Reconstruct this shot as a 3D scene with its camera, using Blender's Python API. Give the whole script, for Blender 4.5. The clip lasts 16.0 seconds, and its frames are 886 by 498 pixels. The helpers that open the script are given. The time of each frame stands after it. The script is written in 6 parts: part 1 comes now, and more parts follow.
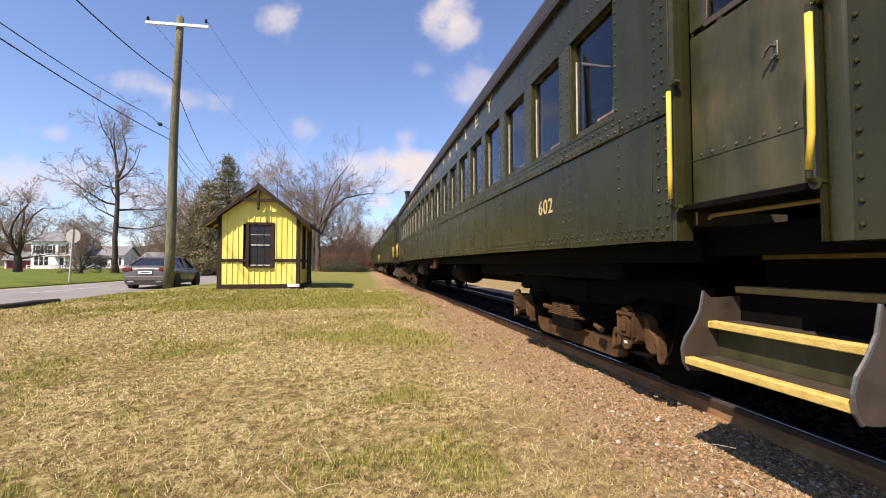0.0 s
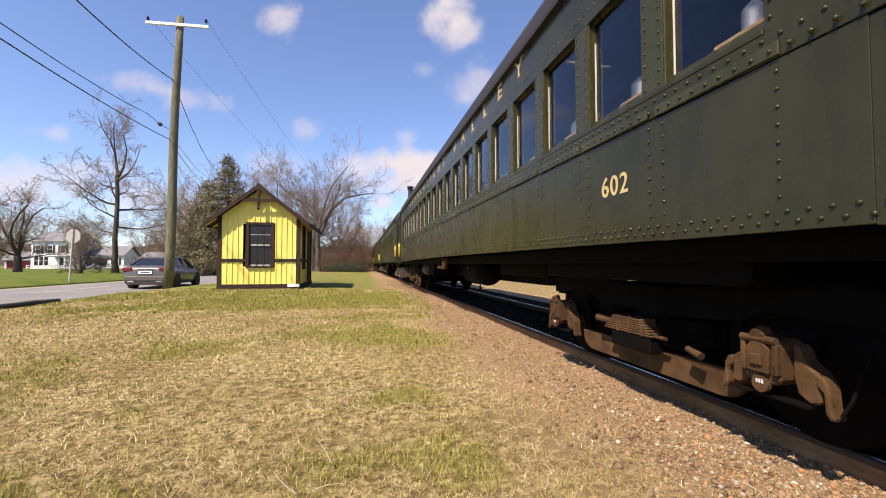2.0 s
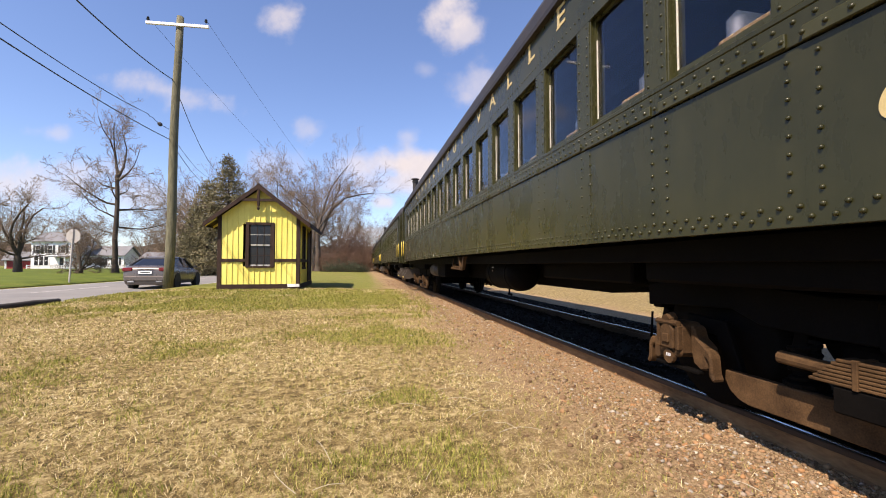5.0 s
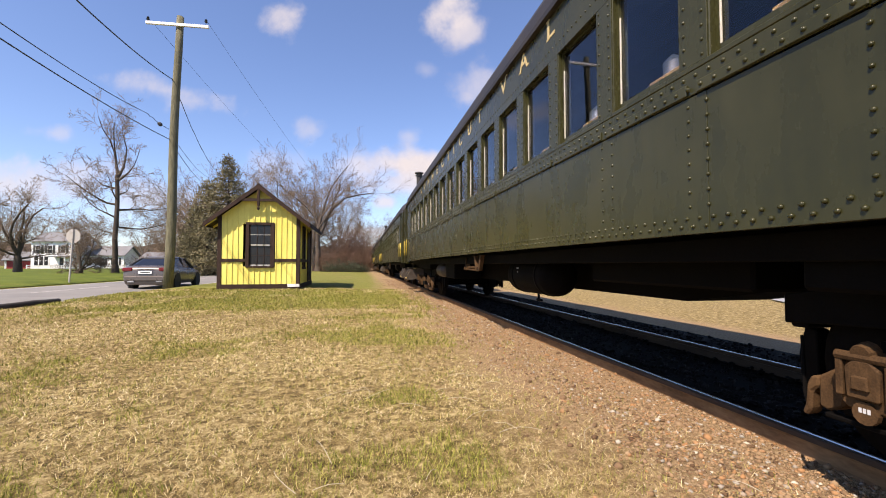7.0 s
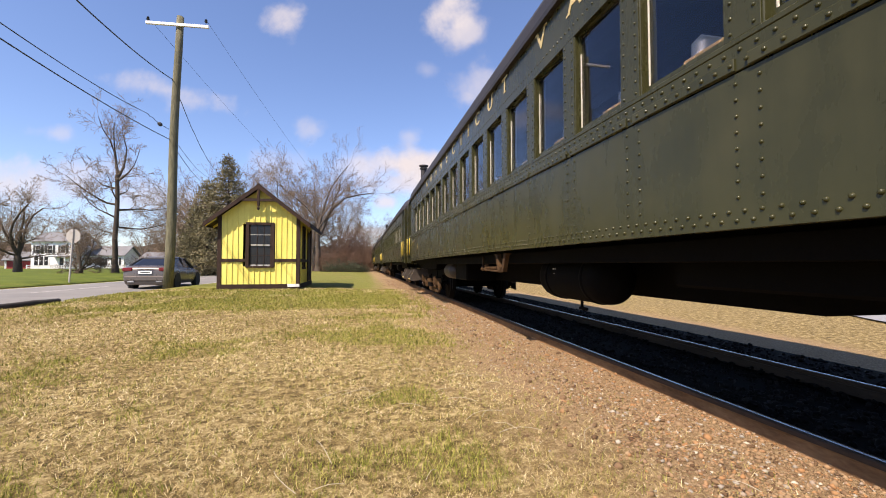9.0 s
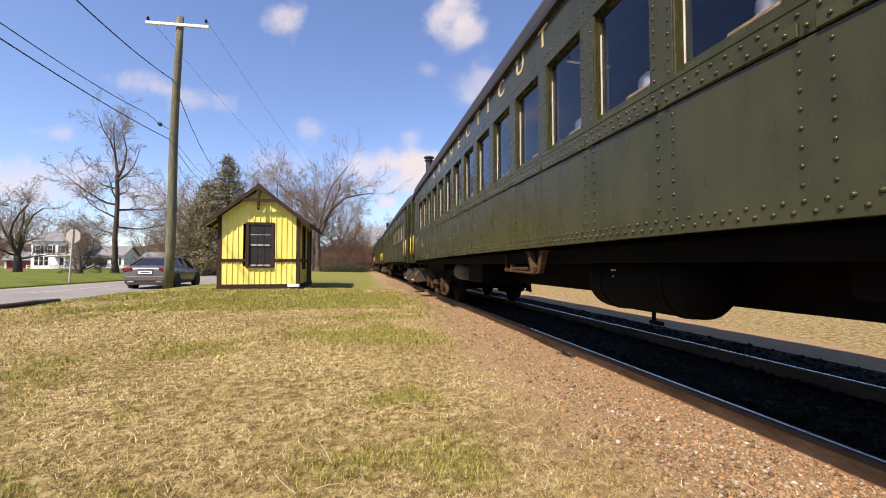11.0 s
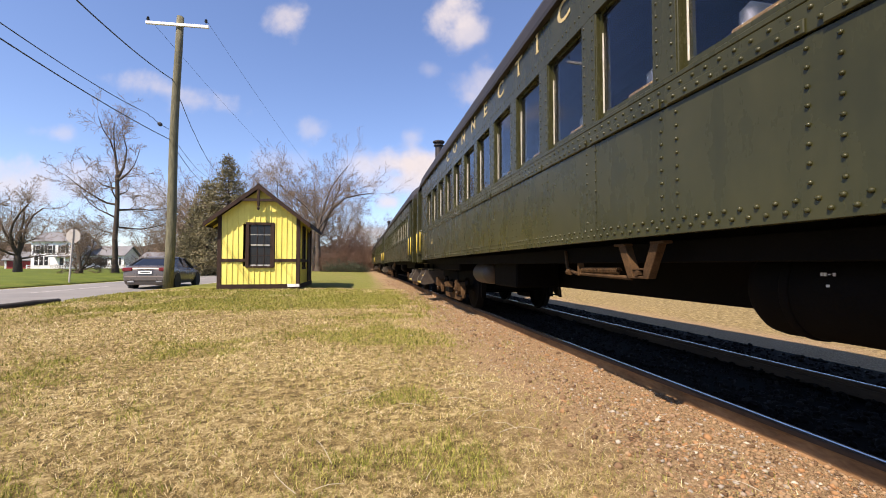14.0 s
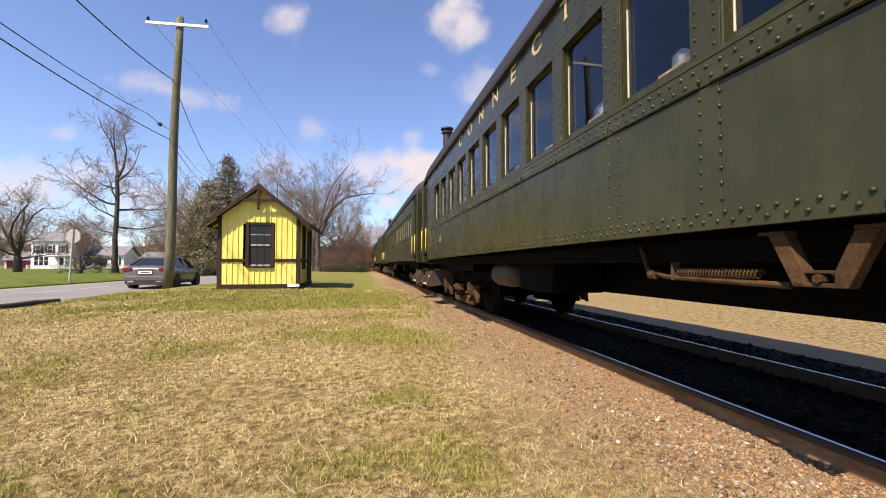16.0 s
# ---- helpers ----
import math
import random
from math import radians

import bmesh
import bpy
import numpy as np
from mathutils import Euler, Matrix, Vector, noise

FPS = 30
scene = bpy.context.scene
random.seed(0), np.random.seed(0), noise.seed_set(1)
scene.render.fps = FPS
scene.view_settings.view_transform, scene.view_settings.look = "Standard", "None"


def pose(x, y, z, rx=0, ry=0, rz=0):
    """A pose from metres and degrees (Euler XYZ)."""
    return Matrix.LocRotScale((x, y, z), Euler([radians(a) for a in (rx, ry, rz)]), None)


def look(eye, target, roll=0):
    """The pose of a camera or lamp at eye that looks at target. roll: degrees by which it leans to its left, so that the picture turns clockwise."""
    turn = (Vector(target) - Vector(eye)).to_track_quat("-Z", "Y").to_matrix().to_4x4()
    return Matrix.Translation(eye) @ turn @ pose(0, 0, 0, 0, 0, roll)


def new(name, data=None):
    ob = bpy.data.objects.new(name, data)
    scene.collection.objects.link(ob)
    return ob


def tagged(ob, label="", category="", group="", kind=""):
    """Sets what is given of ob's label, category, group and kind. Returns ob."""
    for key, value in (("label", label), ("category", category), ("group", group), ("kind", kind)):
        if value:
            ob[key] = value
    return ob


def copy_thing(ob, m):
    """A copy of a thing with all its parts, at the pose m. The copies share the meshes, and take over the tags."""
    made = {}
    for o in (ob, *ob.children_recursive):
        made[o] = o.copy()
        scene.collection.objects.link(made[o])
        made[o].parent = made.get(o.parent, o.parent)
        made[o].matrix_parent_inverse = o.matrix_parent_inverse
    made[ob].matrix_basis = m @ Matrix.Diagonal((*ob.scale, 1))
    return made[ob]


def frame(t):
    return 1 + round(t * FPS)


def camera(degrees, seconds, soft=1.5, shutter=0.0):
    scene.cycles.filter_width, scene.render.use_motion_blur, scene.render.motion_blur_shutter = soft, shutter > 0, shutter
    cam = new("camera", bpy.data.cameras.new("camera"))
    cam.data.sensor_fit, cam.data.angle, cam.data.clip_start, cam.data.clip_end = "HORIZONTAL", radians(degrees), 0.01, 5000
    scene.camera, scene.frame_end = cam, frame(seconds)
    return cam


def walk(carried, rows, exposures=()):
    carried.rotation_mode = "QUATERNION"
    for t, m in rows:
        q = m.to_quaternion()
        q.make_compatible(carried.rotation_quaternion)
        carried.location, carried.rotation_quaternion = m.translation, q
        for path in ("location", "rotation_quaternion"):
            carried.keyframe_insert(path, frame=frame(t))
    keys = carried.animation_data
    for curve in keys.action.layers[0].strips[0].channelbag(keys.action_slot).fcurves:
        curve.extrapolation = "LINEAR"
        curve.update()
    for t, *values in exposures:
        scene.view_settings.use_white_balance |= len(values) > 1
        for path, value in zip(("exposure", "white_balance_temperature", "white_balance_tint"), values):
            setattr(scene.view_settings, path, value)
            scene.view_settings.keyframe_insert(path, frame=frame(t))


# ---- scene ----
cam = camera(92.55, 16.0, soft=1.0)
HOLD = pose(0, 0, 1.03, 92.138, 0, -10.861)
walk(cam, [(0, HOLD), (16.0, HOLD)], exposures=[(0, 0.81, 7350, 20), (16.0, 0.81, 7350, 20)])

# ---- light ----
SUN_WAY = Vector((0.60, 0.53, -1.0)).normalized()
sun = new("sun", bpy.data.lights.new("sun", "SUN"))
sun.data.energy, sun.data.angle, sun.data.color = 5.0, radians(0.53), (1.0, 0.95, 0.86)
sun.matrix_world = look((-30, -25, 50), Vector((-30, -25, 50)) + SUN_WAY)
world = bpy.data.worlds.new("sky")
scene.world = world
world.use_nodes = True
wn, wl = world.node_tree.nodes, world.node_tree.links
sky = wn.new("ShaderNodeTexSky")
sky.sky_type, sky.sun_disc = "NISHITA", False
sky.sun_elevation = math.asin(-SUN_WAY.z)
sky.sun_rotation = math.atan2(-SUN_WAY.x, -SUN_WAY.y)
sky.air_density, sky.dust_density, sky.ozone_density = 1.0, 0.35, 3.0
haze = wn.new("ShaderNodeMix")
haze.data_type, haze.blend_type = "RGBA", "MULTIPLY"
haze.inputs["Factor"].default_value, haze.inputs["B"].default_value = 1.0, (0.90, 1.02, 1.23, 1)
wl.new(sky.outputs[0], haze.inputs["A"])
wl.new(haze.outputs["Result"], wn["Background"].inputs[0])
wn["Background"].inputs[1].default_value = 0.104

# ---- materials ----


def shader(name):
    m = bpy.data.materials.new(name)
    m.use_nodes = True
    return m, m.node_tree.nodes, m.node_tree.links, m.node_tree.nodes["Principled BSDF"]


def ramp(nodes, stops):
    r = nodes.new("ShaderNodeValToRGB")
    while len(r.color_ramp.elements) < len(stops):
        r.color_ramp.elements.new(0.5)
    for e, (p, c) in zip(r.color_ramp.elements, stops):
        e.position, e.color = p, (*c, 1)
    return r


def mat(name, a, b, rough=0.6, metal=0.0, scale=4.0, fine=60.0, bump=0.15, rvar=0.15, stretch=(1, 1, 1), piece=0.0, dist=0.01, gloss=0.5):
    """Two tones mixed by a coarse and a fine noise, with relief and uneven gloss; piece: tone shift from object to object."""
    m, n, l, p = shader(name)
    tc = n.new("ShaderNodeTexCoord")
    mp = n.new("ShaderNodeMapping")
    mp.inputs["Scale"].default_value = stretch
    l.new(tc.outputs["Object"], mp.inputs[0])
    n1, n2 = n.new("ShaderNodeTexNoise"), n.new("ShaderNodeTexNoise")
    n1.inputs["Scale"].default_value, n1.inputs["Detail"].default_value, n1.inputs["Roughness"].default_value = scale, 5, 0.65
    n2.inputs["Scale"].default_value, n2.inputs["Detail"].default_value = fine, 3
    l.new(mp.outputs[0], n1.inputs["Vector"]), l.new(mp.outputs[0], n2.inputs["Vector"])
    ad = n.new("ShaderNodeMath")
    ad.operation = "MULTIPLY_ADD"
    ad.inputs[1].default_value = 0.45
    l.new(n2.outputs[0], ad.inputs[0]), l.new(n1.outputs[0], ad.inputs[2])
    last = ad.outputs[0]
    if piece:
        oi = n.new("ShaderNodeObjectInfo")
        pm = n.new("ShaderNodeMath")
        pm.operation = "MULTIPLY_ADD"
        pm.inputs[1].default_value = piece
        l.new(oi.outputs["Random"], pm.inputs[0]), l.new(last, pm.inputs[2])
        last = pm.outputs[0]
    r = ramp(n, [(0.45 + piece * 0.3, a), (0.98 + piece * 0.5, b)])
    l.new(last, r.inputs[0]), l.new(r.outputs[0], p.inputs["Base Color"])
    rr = n.new("ShaderNodeMapRange")
    rr.inputs[3].default_value, rr.inputs[4].default_value = max(0.03, rough - rvar), min(1, rough + rvar)
    l.new(n1.outputs[0], rr.inputs[0]), l.new(rr.outputs[0], p.inputs["Roughness"])
    p.inputs["Metallic"].default_value, p.inputs["Specular IOR Level"].default_value = metal, gloss
    if bump:
        bp = n.new("ShaderNodeBump")
        bp.inputs["Strength"].default_value, bp.inputs["Distance"].default_value = bump, dist
        l.new(ad.outputs[0], bp.inputs["Height"]), l.new(bp.outputs[0], p.inputs["Normal"])
    return m


def glass_mat(name, tint, rough=0.0):
    m, n, l, p = shader(name)
    p.inputs["Base Color"].default_value = (*tint, 1)
    p.inputs["Roughness"].default_value, p.inputs["Transmission Weight"].default_value, p.inputs["IOR"].default_value = rough, 1.0, 1.36
    return m


def glow_mat(name, col, s):
    m, n, l, p = shader(name)
    p.inputs["Base Color"].default_value = (*col, 1)
    p.inputs["Emission Color"].default_value, p.inputs["Emission Strength"].default_value = (*col, 1), s
    return m


ROOF_BLACK = mat("roof_black", (0.01296, 0.0108, 0.01008), (0.0288, 0.02304, 0.02016), 0.6, 0, 2, 90, 0.1)
# Underside black with the deep shade below the coaches put into it.
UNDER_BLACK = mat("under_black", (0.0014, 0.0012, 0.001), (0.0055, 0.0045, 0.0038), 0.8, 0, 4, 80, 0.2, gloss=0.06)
TRUCK_BROWN = mat("truck_brown", (0.022, 0.012, 0.0058), (0.105, 0.058, 0.026), 0.85, 0, 6, 110, 0.3, gloss=0.12)
STEP_STEEL = mat("step_steel", (0.022, 0.0155, 0.010), (0.060, 0.043, 0.029), 0.6, 0, 7, 120, 0.15)
# Tread yellow darkened in colour for the shade inside the step well.
YELLOW_SHADED = mat("yellow_tread_shaded", (0.10, 0.065, 0.012), (0.22, 0.15, 0.04), 0.7, 0, 18, 90, 0.4)
# Rail brown darkened for the coaches' shadow on the heads and far web.
RAIL_SHADED = mat("rail_head", (0.024, 0.015, 0.010), (0.07, 0.045, 0.030), 0.7, 0.0, 6, 60, 0.2, stretch=(1, 0.2, 1), gloss=0.2)
YELLOW_RAIL = mat("yellow_rail_paint", (0.5184, 0.36, 0.0324), (0.5904, 0.4464, 0.072), 0.45, 0, 9, 150, 0.05)
YELLOW_TREAD = mat("yellow_tread", (0.36, 0.2448, 0.0432), (0.5616, 0.4176, 0.1296), 0.6, 0, 22, 90, 0.5)
GOLD = mat("gold_leaf", (0.432, 0.3168, 0.1152), (0.5616, 0.4464, 0.216), 0.4, 0.1, 12, 150, 0.05)
WORN_METAL = mat("worn_metal", (0.072, 0.0684, 0.0612), (0.18, 0.1728, 0.1584), 0.45, 0.7, 10, 120, 0.15)
CREAM = mat("cream_sash", (0.36, 0.335, 0.26), (0.46, 0.43, 0.36), 0.5, 0, 8, 100, 0.05)
SILL_WOOD = mat("sill_wood", (0.24, 0.145, 0.045), (0.36, 0.235, 0.085), 0.5, 0, 5, 60, 0.1, stretch=(4, 0.6, 4))
SEAT_BLUE = mat("seat_blue", (0.016, 0.026, 0.034), (0.036, 0.052, 0.064), 0.45, 0, 5, 200, 0.1)
INSIDE = mat("inside_panel", (0.035, 0.033, 0.024), (0.055, 0.05, 0.04), 0.6, 0, 3, 60, 0.05)
PANE = glass_mat("window_glass", (0.50, 0.52, 0.62))
LAMP_GLOW = glow_mat("lamp_glow", (1.0, 0.5, 0.2), 0.35)
WHITE_MARK = mat("white_stencil", (0.432, 0.432, 0.432), (0.54, 0.54, 0.54), 0.6, 0, 8, 60, 0.0)
RAIL_RUST = mat("rail_rust", (0.10, 0.050, 0.022), (0.27, 0.155, 0.075), 0.9, 0, 8, 70, 0.4, stretch=(1, 0.3, 1), gloss=0.1)
RAIL_SHINE = mat("rail_shine", (0.30, 0.29, 0.29), (0.5, 0.5, 0.52), 0.22, 1.0, 5, 60, 0.03, 0.08, (1, 0.1, 1))
TIE_WOOD = mat("tie_wood", (0.036, 0.02736, 0.02016), (0.0936, 0.072, 0.054), 0.9, 0, 6, 50, 0.5, stretch=(0.3, 3, 3))
HUT_YELLOW = mat("hut_yellow", (0.60, 0.50, 0.08), (0.80, 0.70, 0.17), 0.65, 0, 1.6, 40, 0.15, stretch=(1, 1, 0.4), piece=0.15)
HUT_BROWN = mat("hut_brown", (0.016, 0.008, 0.005), (0.044, 0.024, 0.015), 0.75, 0, 5, 70, 0.2, gloss=0.25)
SHINGLE = mat("shingle", (0.018, 0.0135, 0.011), (0.042, 0.033, 0.027), 0.95, 0, 6, 120, 0.5, piece=0.3)
STONE = mat("foundation_stone", (0.1152, 0.1008, 0.0828), (0.2304, 0.2016, 0.1728), 0.9, 0, 6, 60, 0.6, piece=0.3)
OLD_WHITE = mat("old_white_paint", (0.30, 0.29, 0.26), (0.50, 0.49, 0.45), 0.75, 0, 9, 60, 0.2)
WHITE_PAINT = mat("white_paint", (0.68, 0.68, 0.66), (0.80, 0.80, 0.78), 0.6, 0, 3, 40, 0.1)
POLE_WOOD = mat("pole_wood", (0.030, 0.032, 0.014), (0.185, 0.17, 0.10), 0.9, 0, 4, 26, 0.9, stretch=(6, 6, 0.5))
WIRE = mat("wire_black", (0.00864, 0.00864, 0.01008), (0.0216, 0.0216, 0.0252), 0.6, 0, 6, 60, 0)
BARK = mat("bark", (0.032, 0.024, 0.017), (0.10, 0.075, 0.055), 0.95, 0, 3, 22, 0.5, stretch=(3, 3, 0.6))
BARK_PALE = mat("bark_pale", (0.1152, 0.0972, 0.08064), (0.2232, 0.1944, 0.1656), 0.95, 0, 2, 14, 0.5, stretch=(2, 2, 0.5))
TWIG = mat("twig", (0.10, 0.070, 0.048), (0.24, 0.172, 0.118), 0.95, 0, 3, 20, 0)
TWIG_RED = mat("twig_red", (0.085, 0.044, 0.027), (0.165, 0.095, 0.058), 0.95, 0, 1.5, 20, 0)
NEEDLES = mat("needles", (0.028, 0.034, 0.015), (0.27, 0.225, 0.115), 0.8, 0, 0.8, 9, 0.0)
LEAF_DULL = mat("evergreen_leaf", (0.0216, 0.0324, 0.0144), (0.0648, 0.072, 0.0324), 0.7, 0, 1, 14, 0)
ASPHALT = mat("asphalt", (0.135, 0.128, 0.116), (0.225, 0.213, 0.195), 0.92, 0, 0.5, 60, 0.3)
ROAD_PAINT = mat("road_paint", (0.3744, 0.36, 0.3168), (0.4752, 0.4608, 0.4176), 0.8, 0, 3, 40, 0.1)
LAWN = mat("far_lawn", (0.045, 0.070, 0.009), (0.135, 0.16, 0.030), 0.95, 0, 0.6, 9, 0.6, gloss=0.1)
CAR_SILVER = mat("car_paint", (0.115, 0.097, 0.086), (0.14, 0.12, 0.106), 0.28, 0.4, 2, 300, 0.0, 0.05)
CAR_GLASS = mat("car_glass", (0.008, 0.009, 0.012), (0.016, 0.018, 0.022), 0.16, 0, 2, 20, 0, 0.02, gloss=0.35)
RUBBER = mat("rubber", (0.00864, 0.00864, 0.00864), (0.0216, 0.0216, 0.0216), 0.85, 0, 9, 90, 0.2)
ALLOY = mat("alloy", (0.35, 0.35, 0.36), (0.5, 0.5, 0.5), 0.3, 0.9, 5, 60, 0)
TAIL_RED = mat("tail_red", (0.10, 0.005, 0.007), (0.17, 0.010, 0.012), 0.2, 0, 6, 50, 0)
SIGN_GREY = mat("sign_back", (0.30, 0.275, 0.245), (0.40, 0.37, 0.335), 0.6, 0.0, 4, 50, 0.05)
ROOF_GREY = mat("roof_grey", (0.1152, 0.1152, 0.1188), (0.1944, 0.1944, 0.198), 0.9, 0, 1, 9, 0.2)
DARK_PANE = mat("dark_pane", (0.010, 0.011, 0.013), (0.022, 0.023, 0.026), 0.10, 0, 3, 20, 0, 0.03, gloss=0.25)
SHUTTER = mat("shutter_dark", (0.0144, 0.018, 0.018), (0.0288, 0.0324, 0.0324), 0.6, 0, 6, 60, 0)
RED_PAINT = mat("red_paint", (0.216, 0.0144, 0.0144), (0.3024, 0.0252, 0.0216), 0.5, 0, 4, 50, 0)
LOG_DARK = mat("log_dark", (0.01584, 0.01296, 0.0108), (0.0432, 0.036, 0.0288), 0.95, 0, 5, 40, 0.5, stretch=(3, 0.6, 3))
HILL = mat("hill_woods", (0.040, 0.030, 0.024), (0.105, 0.082, 0.064), 1.0, 0, 0.09, 0.9, 0.0, gloss=0.0)


def coach_paint(name, dark, olive, brown, rough, ends):
    """Old enamel: olive and brownish blotches, faint vertical streaks, uneven gloss and slightly wavy sheet steel."""
    m, n, l, p = shader(name)
    tc = n.new("ShaderNodeTexCoord")

    def noise_at(scale, detail, stretch):
        mp = n.new("ShaderNodeMapping")
        mp.inputs["Scale"].default_value = stretch
        l.new(tc.outputs["Object"], mp.inputs[0])
        t = n.new("ShaderNodeTexNoise")
        t.inputs["Scale"].default_value, t.inputs["Detail"].default_value, t.inputs["Roughness"].default_value = scale, detail, 0.62
        l.new(mp.outputs[0], t.inputs["Vector"])
        return t.outputs[0]

    blotch, streak, grain = noise_at(2.6, 7, (1, 1, 0.8)), noise_at(9, 5, (1, 1, 0.16)), noise_at(160, 2, (1, 1, 1))
    mixed = n.new("ShaderNodeMath")
    mixed.operation = "MULTIPLY_ADD"
    mixed.inputs[1].default_value = 0.55
    l.new(streak, mixed.inputs[0]), l.new(blotch, mixed.inputs[2])
    r = ramp(n, [(0.58, dark), (0.76, olive), (0.98, brown)])
    # the paint is darker at the ends, lighter along the middle
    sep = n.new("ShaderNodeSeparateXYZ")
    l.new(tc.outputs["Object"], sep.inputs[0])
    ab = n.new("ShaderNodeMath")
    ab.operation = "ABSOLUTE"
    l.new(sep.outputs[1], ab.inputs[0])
    length_tone = n.new("ShaderNodeMapRange")
    length_tone.inputs[1].default_value, length_tone.inputs[2].default_value, length_tone.inputs[3].default_value, length_tone.inputs[4].default_value = 7.6, 4.5, ends, 1.22
    l.new(ab.outputs[0], length_tone.inputs[0])
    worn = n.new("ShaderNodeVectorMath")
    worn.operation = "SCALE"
    l.new(r.outputs[0], worn.inputs[0]), l.new(length_tone.outputs[0], worn.inputs["Scale"])
    l.new(mixed.outputs[0], r.inputs[0]), l.new(worn.outputs[0], p.inputs["Base Color"])
    rr = n.new("ShaderNodeMapRange")
    rr.inputs[1].default_value, rr.inputs[2].default_value, rr.inputs[3].default_value, rr.inputs[4].default_value = 0.5, 1.0, rough - 0.02, rough + 0.07
    l.new(mixed.outputs[0], rr.inputs[0]), l.new(rr.outputs[0], p.inputs["Roughness"])
    p.inputs["Specular IOR Level"].default_value = 0.30
    b1, b2 = n.new("ShaderNodeBump"), n.new("ShaderNodeBump")
    b1.inputs["Strength"].default_value, b1.inputs["Distance"].default_value = 0.16, 0.010
    b2.inputs["Strength"].default_value, b2.inputs["Distance"].default_value = 0.10, 0.002
    l.new(noise_at(3.2, 2, (1, 1, 0.7)), b1.inputs["Height"]), l.new(grain, b2.inputs["Height"])
    l.new(b1.outputs[0], b2.inputs["Normal"]), l.new(b2.outputs[0], p.inputs["Normal"])
    return m


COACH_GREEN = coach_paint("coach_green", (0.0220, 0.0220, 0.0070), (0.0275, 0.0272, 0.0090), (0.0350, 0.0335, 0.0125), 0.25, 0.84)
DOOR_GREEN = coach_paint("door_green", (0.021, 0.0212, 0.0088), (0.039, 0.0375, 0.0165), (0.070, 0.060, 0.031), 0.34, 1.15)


def ramp_mix(n, l, fac, a, b):
    mx = n.new("ShaderNodeMix")
    mx.data_type = "RGBA"
    l.new(fac, mx.inputs["Factor"]), l.new(a, mx.inputs["A"]), l.new(b, mx.inputs["B"])
    return mx.outputs["Result"]


def field_mat():
    """Dormant lawn: straw with green patches, going to bare reddish dirt and gravel beside the track."""
    m, n, l, p = shader("dry_lawn")
    geo = n.new("ShaderNodeNewGeometry")

    def noise_at(scale, detail=4, rough=0.6):
        t = n.new("ShaderNodeTexNoise")
        t.inputs["Scale"].default_value, t.inputs["Detail"].default_value, t.inputs["Roughness"].default_value = scale, detail, rough
        l.new(geo.outputs["Position"], t.inputs["Vector"])
        return t.outputs[0]

    straw = ramp(n, [(0.36, (0.040, 0.027, 0.010)), (0.50, (0.20, 0.142, 0.056)), (0.62, (0.50, 0.395, 0.195))])
    l.new(noise_at(11, 8, 0.82), straw.inputs[0])
    green = ramp(n, [(0.34, (0.05, 0.060, 0.010)), (0.66, (0.25, 0.245, 0.06))])
    l.new(noise_at(9, 8, 0.82), green.inputs[0])
    dirt = ramp(n, [(0.30, (0.10, 0.058, 0.029)), (0.52, (0.29, 0.196, 0.106)), (0.72, (0.48, 0.365, 0.225))])
    l.new(noise_at(40, 6, 0.8), dirt.inputs[0])
    sep = n.new("ShaderNodeSeparateXYZ")
    l.new(geo.outputs["Position"], sep.inputs[0])
    # green grows with distance and in patches
    far = n.new("ShaderNodeMapRange")
    far.inputs[1].default_value, far.inputs[2].default_value, far.inputs[3].default_value, far.inputs[4].default_value = 5.0, 20.0, -0.13, 0.20
    l.new(sep.outputs[1], far.inputs[0])
    ga = n.new("ShaderNodeMath")
    ga.operation = "ADD"
    l.new(far.outputs[0], ga.inputs[0]), l.new(noise_at(0.55, 5, 0.65), ga.inputs[1])
    this = n.new("ShaderNodeMapRange")
    this.inputs[1].default_value, this.inputs[2].default_value, this.inputs[3].default_value, this.inputs[4].default_value = 1.5, 3.5, 0.0, -0.5
    l.new(sep.outputs[0], this.inputs[0])
    gs = n.new("ShaderNodeMath")
    l.new(ga.outputs[0], gs.inputs[0]), l.new(this.outputs[0], gs.inputs[1])
    gr = ramp(n, [(0.50, (0, 0, 0)), (0.66, (1, 1, 1))])
    l.new(gs.outputs[0], gr.inputs[0])
    turf = ramp_mix(n, l, gr.outputs[0], straw.outputs[0], green.outputs[0])
    # bare strip beside the rails, on both sides
    off = n.new("ShaderNodeMath")
    off.operation = "SUBTRACT"
    off.inputs[1].default_value = 4.2
    l.new(sep.outputs[0], off.inputs[0])
    ab = n.new("ShaderNodeMath")
    ab.operation = "ABSOLUTE"
    l.new(off.outputs[0], ab.inputs[0])
    wob = n.new("ShaderNodeMath")
    wob.operation = "MULTIPLY_ADD"
    wob.inputs[1].default_value = -2.4
    l.new(noise_at(0.8, 6, 0.7), wob.inputs[0]), l.new(ab.outputs[0], wob.inputs[2])
    edge = n.new("ShaderNodeMapRange")
    edge.inputs[1].default_value, edge.inputs[2].default_value, edge.inputs[3].default_value, edge.inputs[4].default_value = 1.6, 2.5, 1.0, 0.0
    l.new(wob.outputs[0], edge.inputs[0])
    l.new(ramp_mix(n, l, edge.outputs[0], turf, dirt.outputs[0]), p.inputs["Base Color"])
    p.inputs["Roughness"].default_value = 0.95
    p.inputs["Specular IOR Level"].default_value = 0.15
    bp = n.new("ShaderNodeBump")
    bp.inputs["Strength"].default_value, bp.inputs["Distance"].default_value = 0.8, 0.03
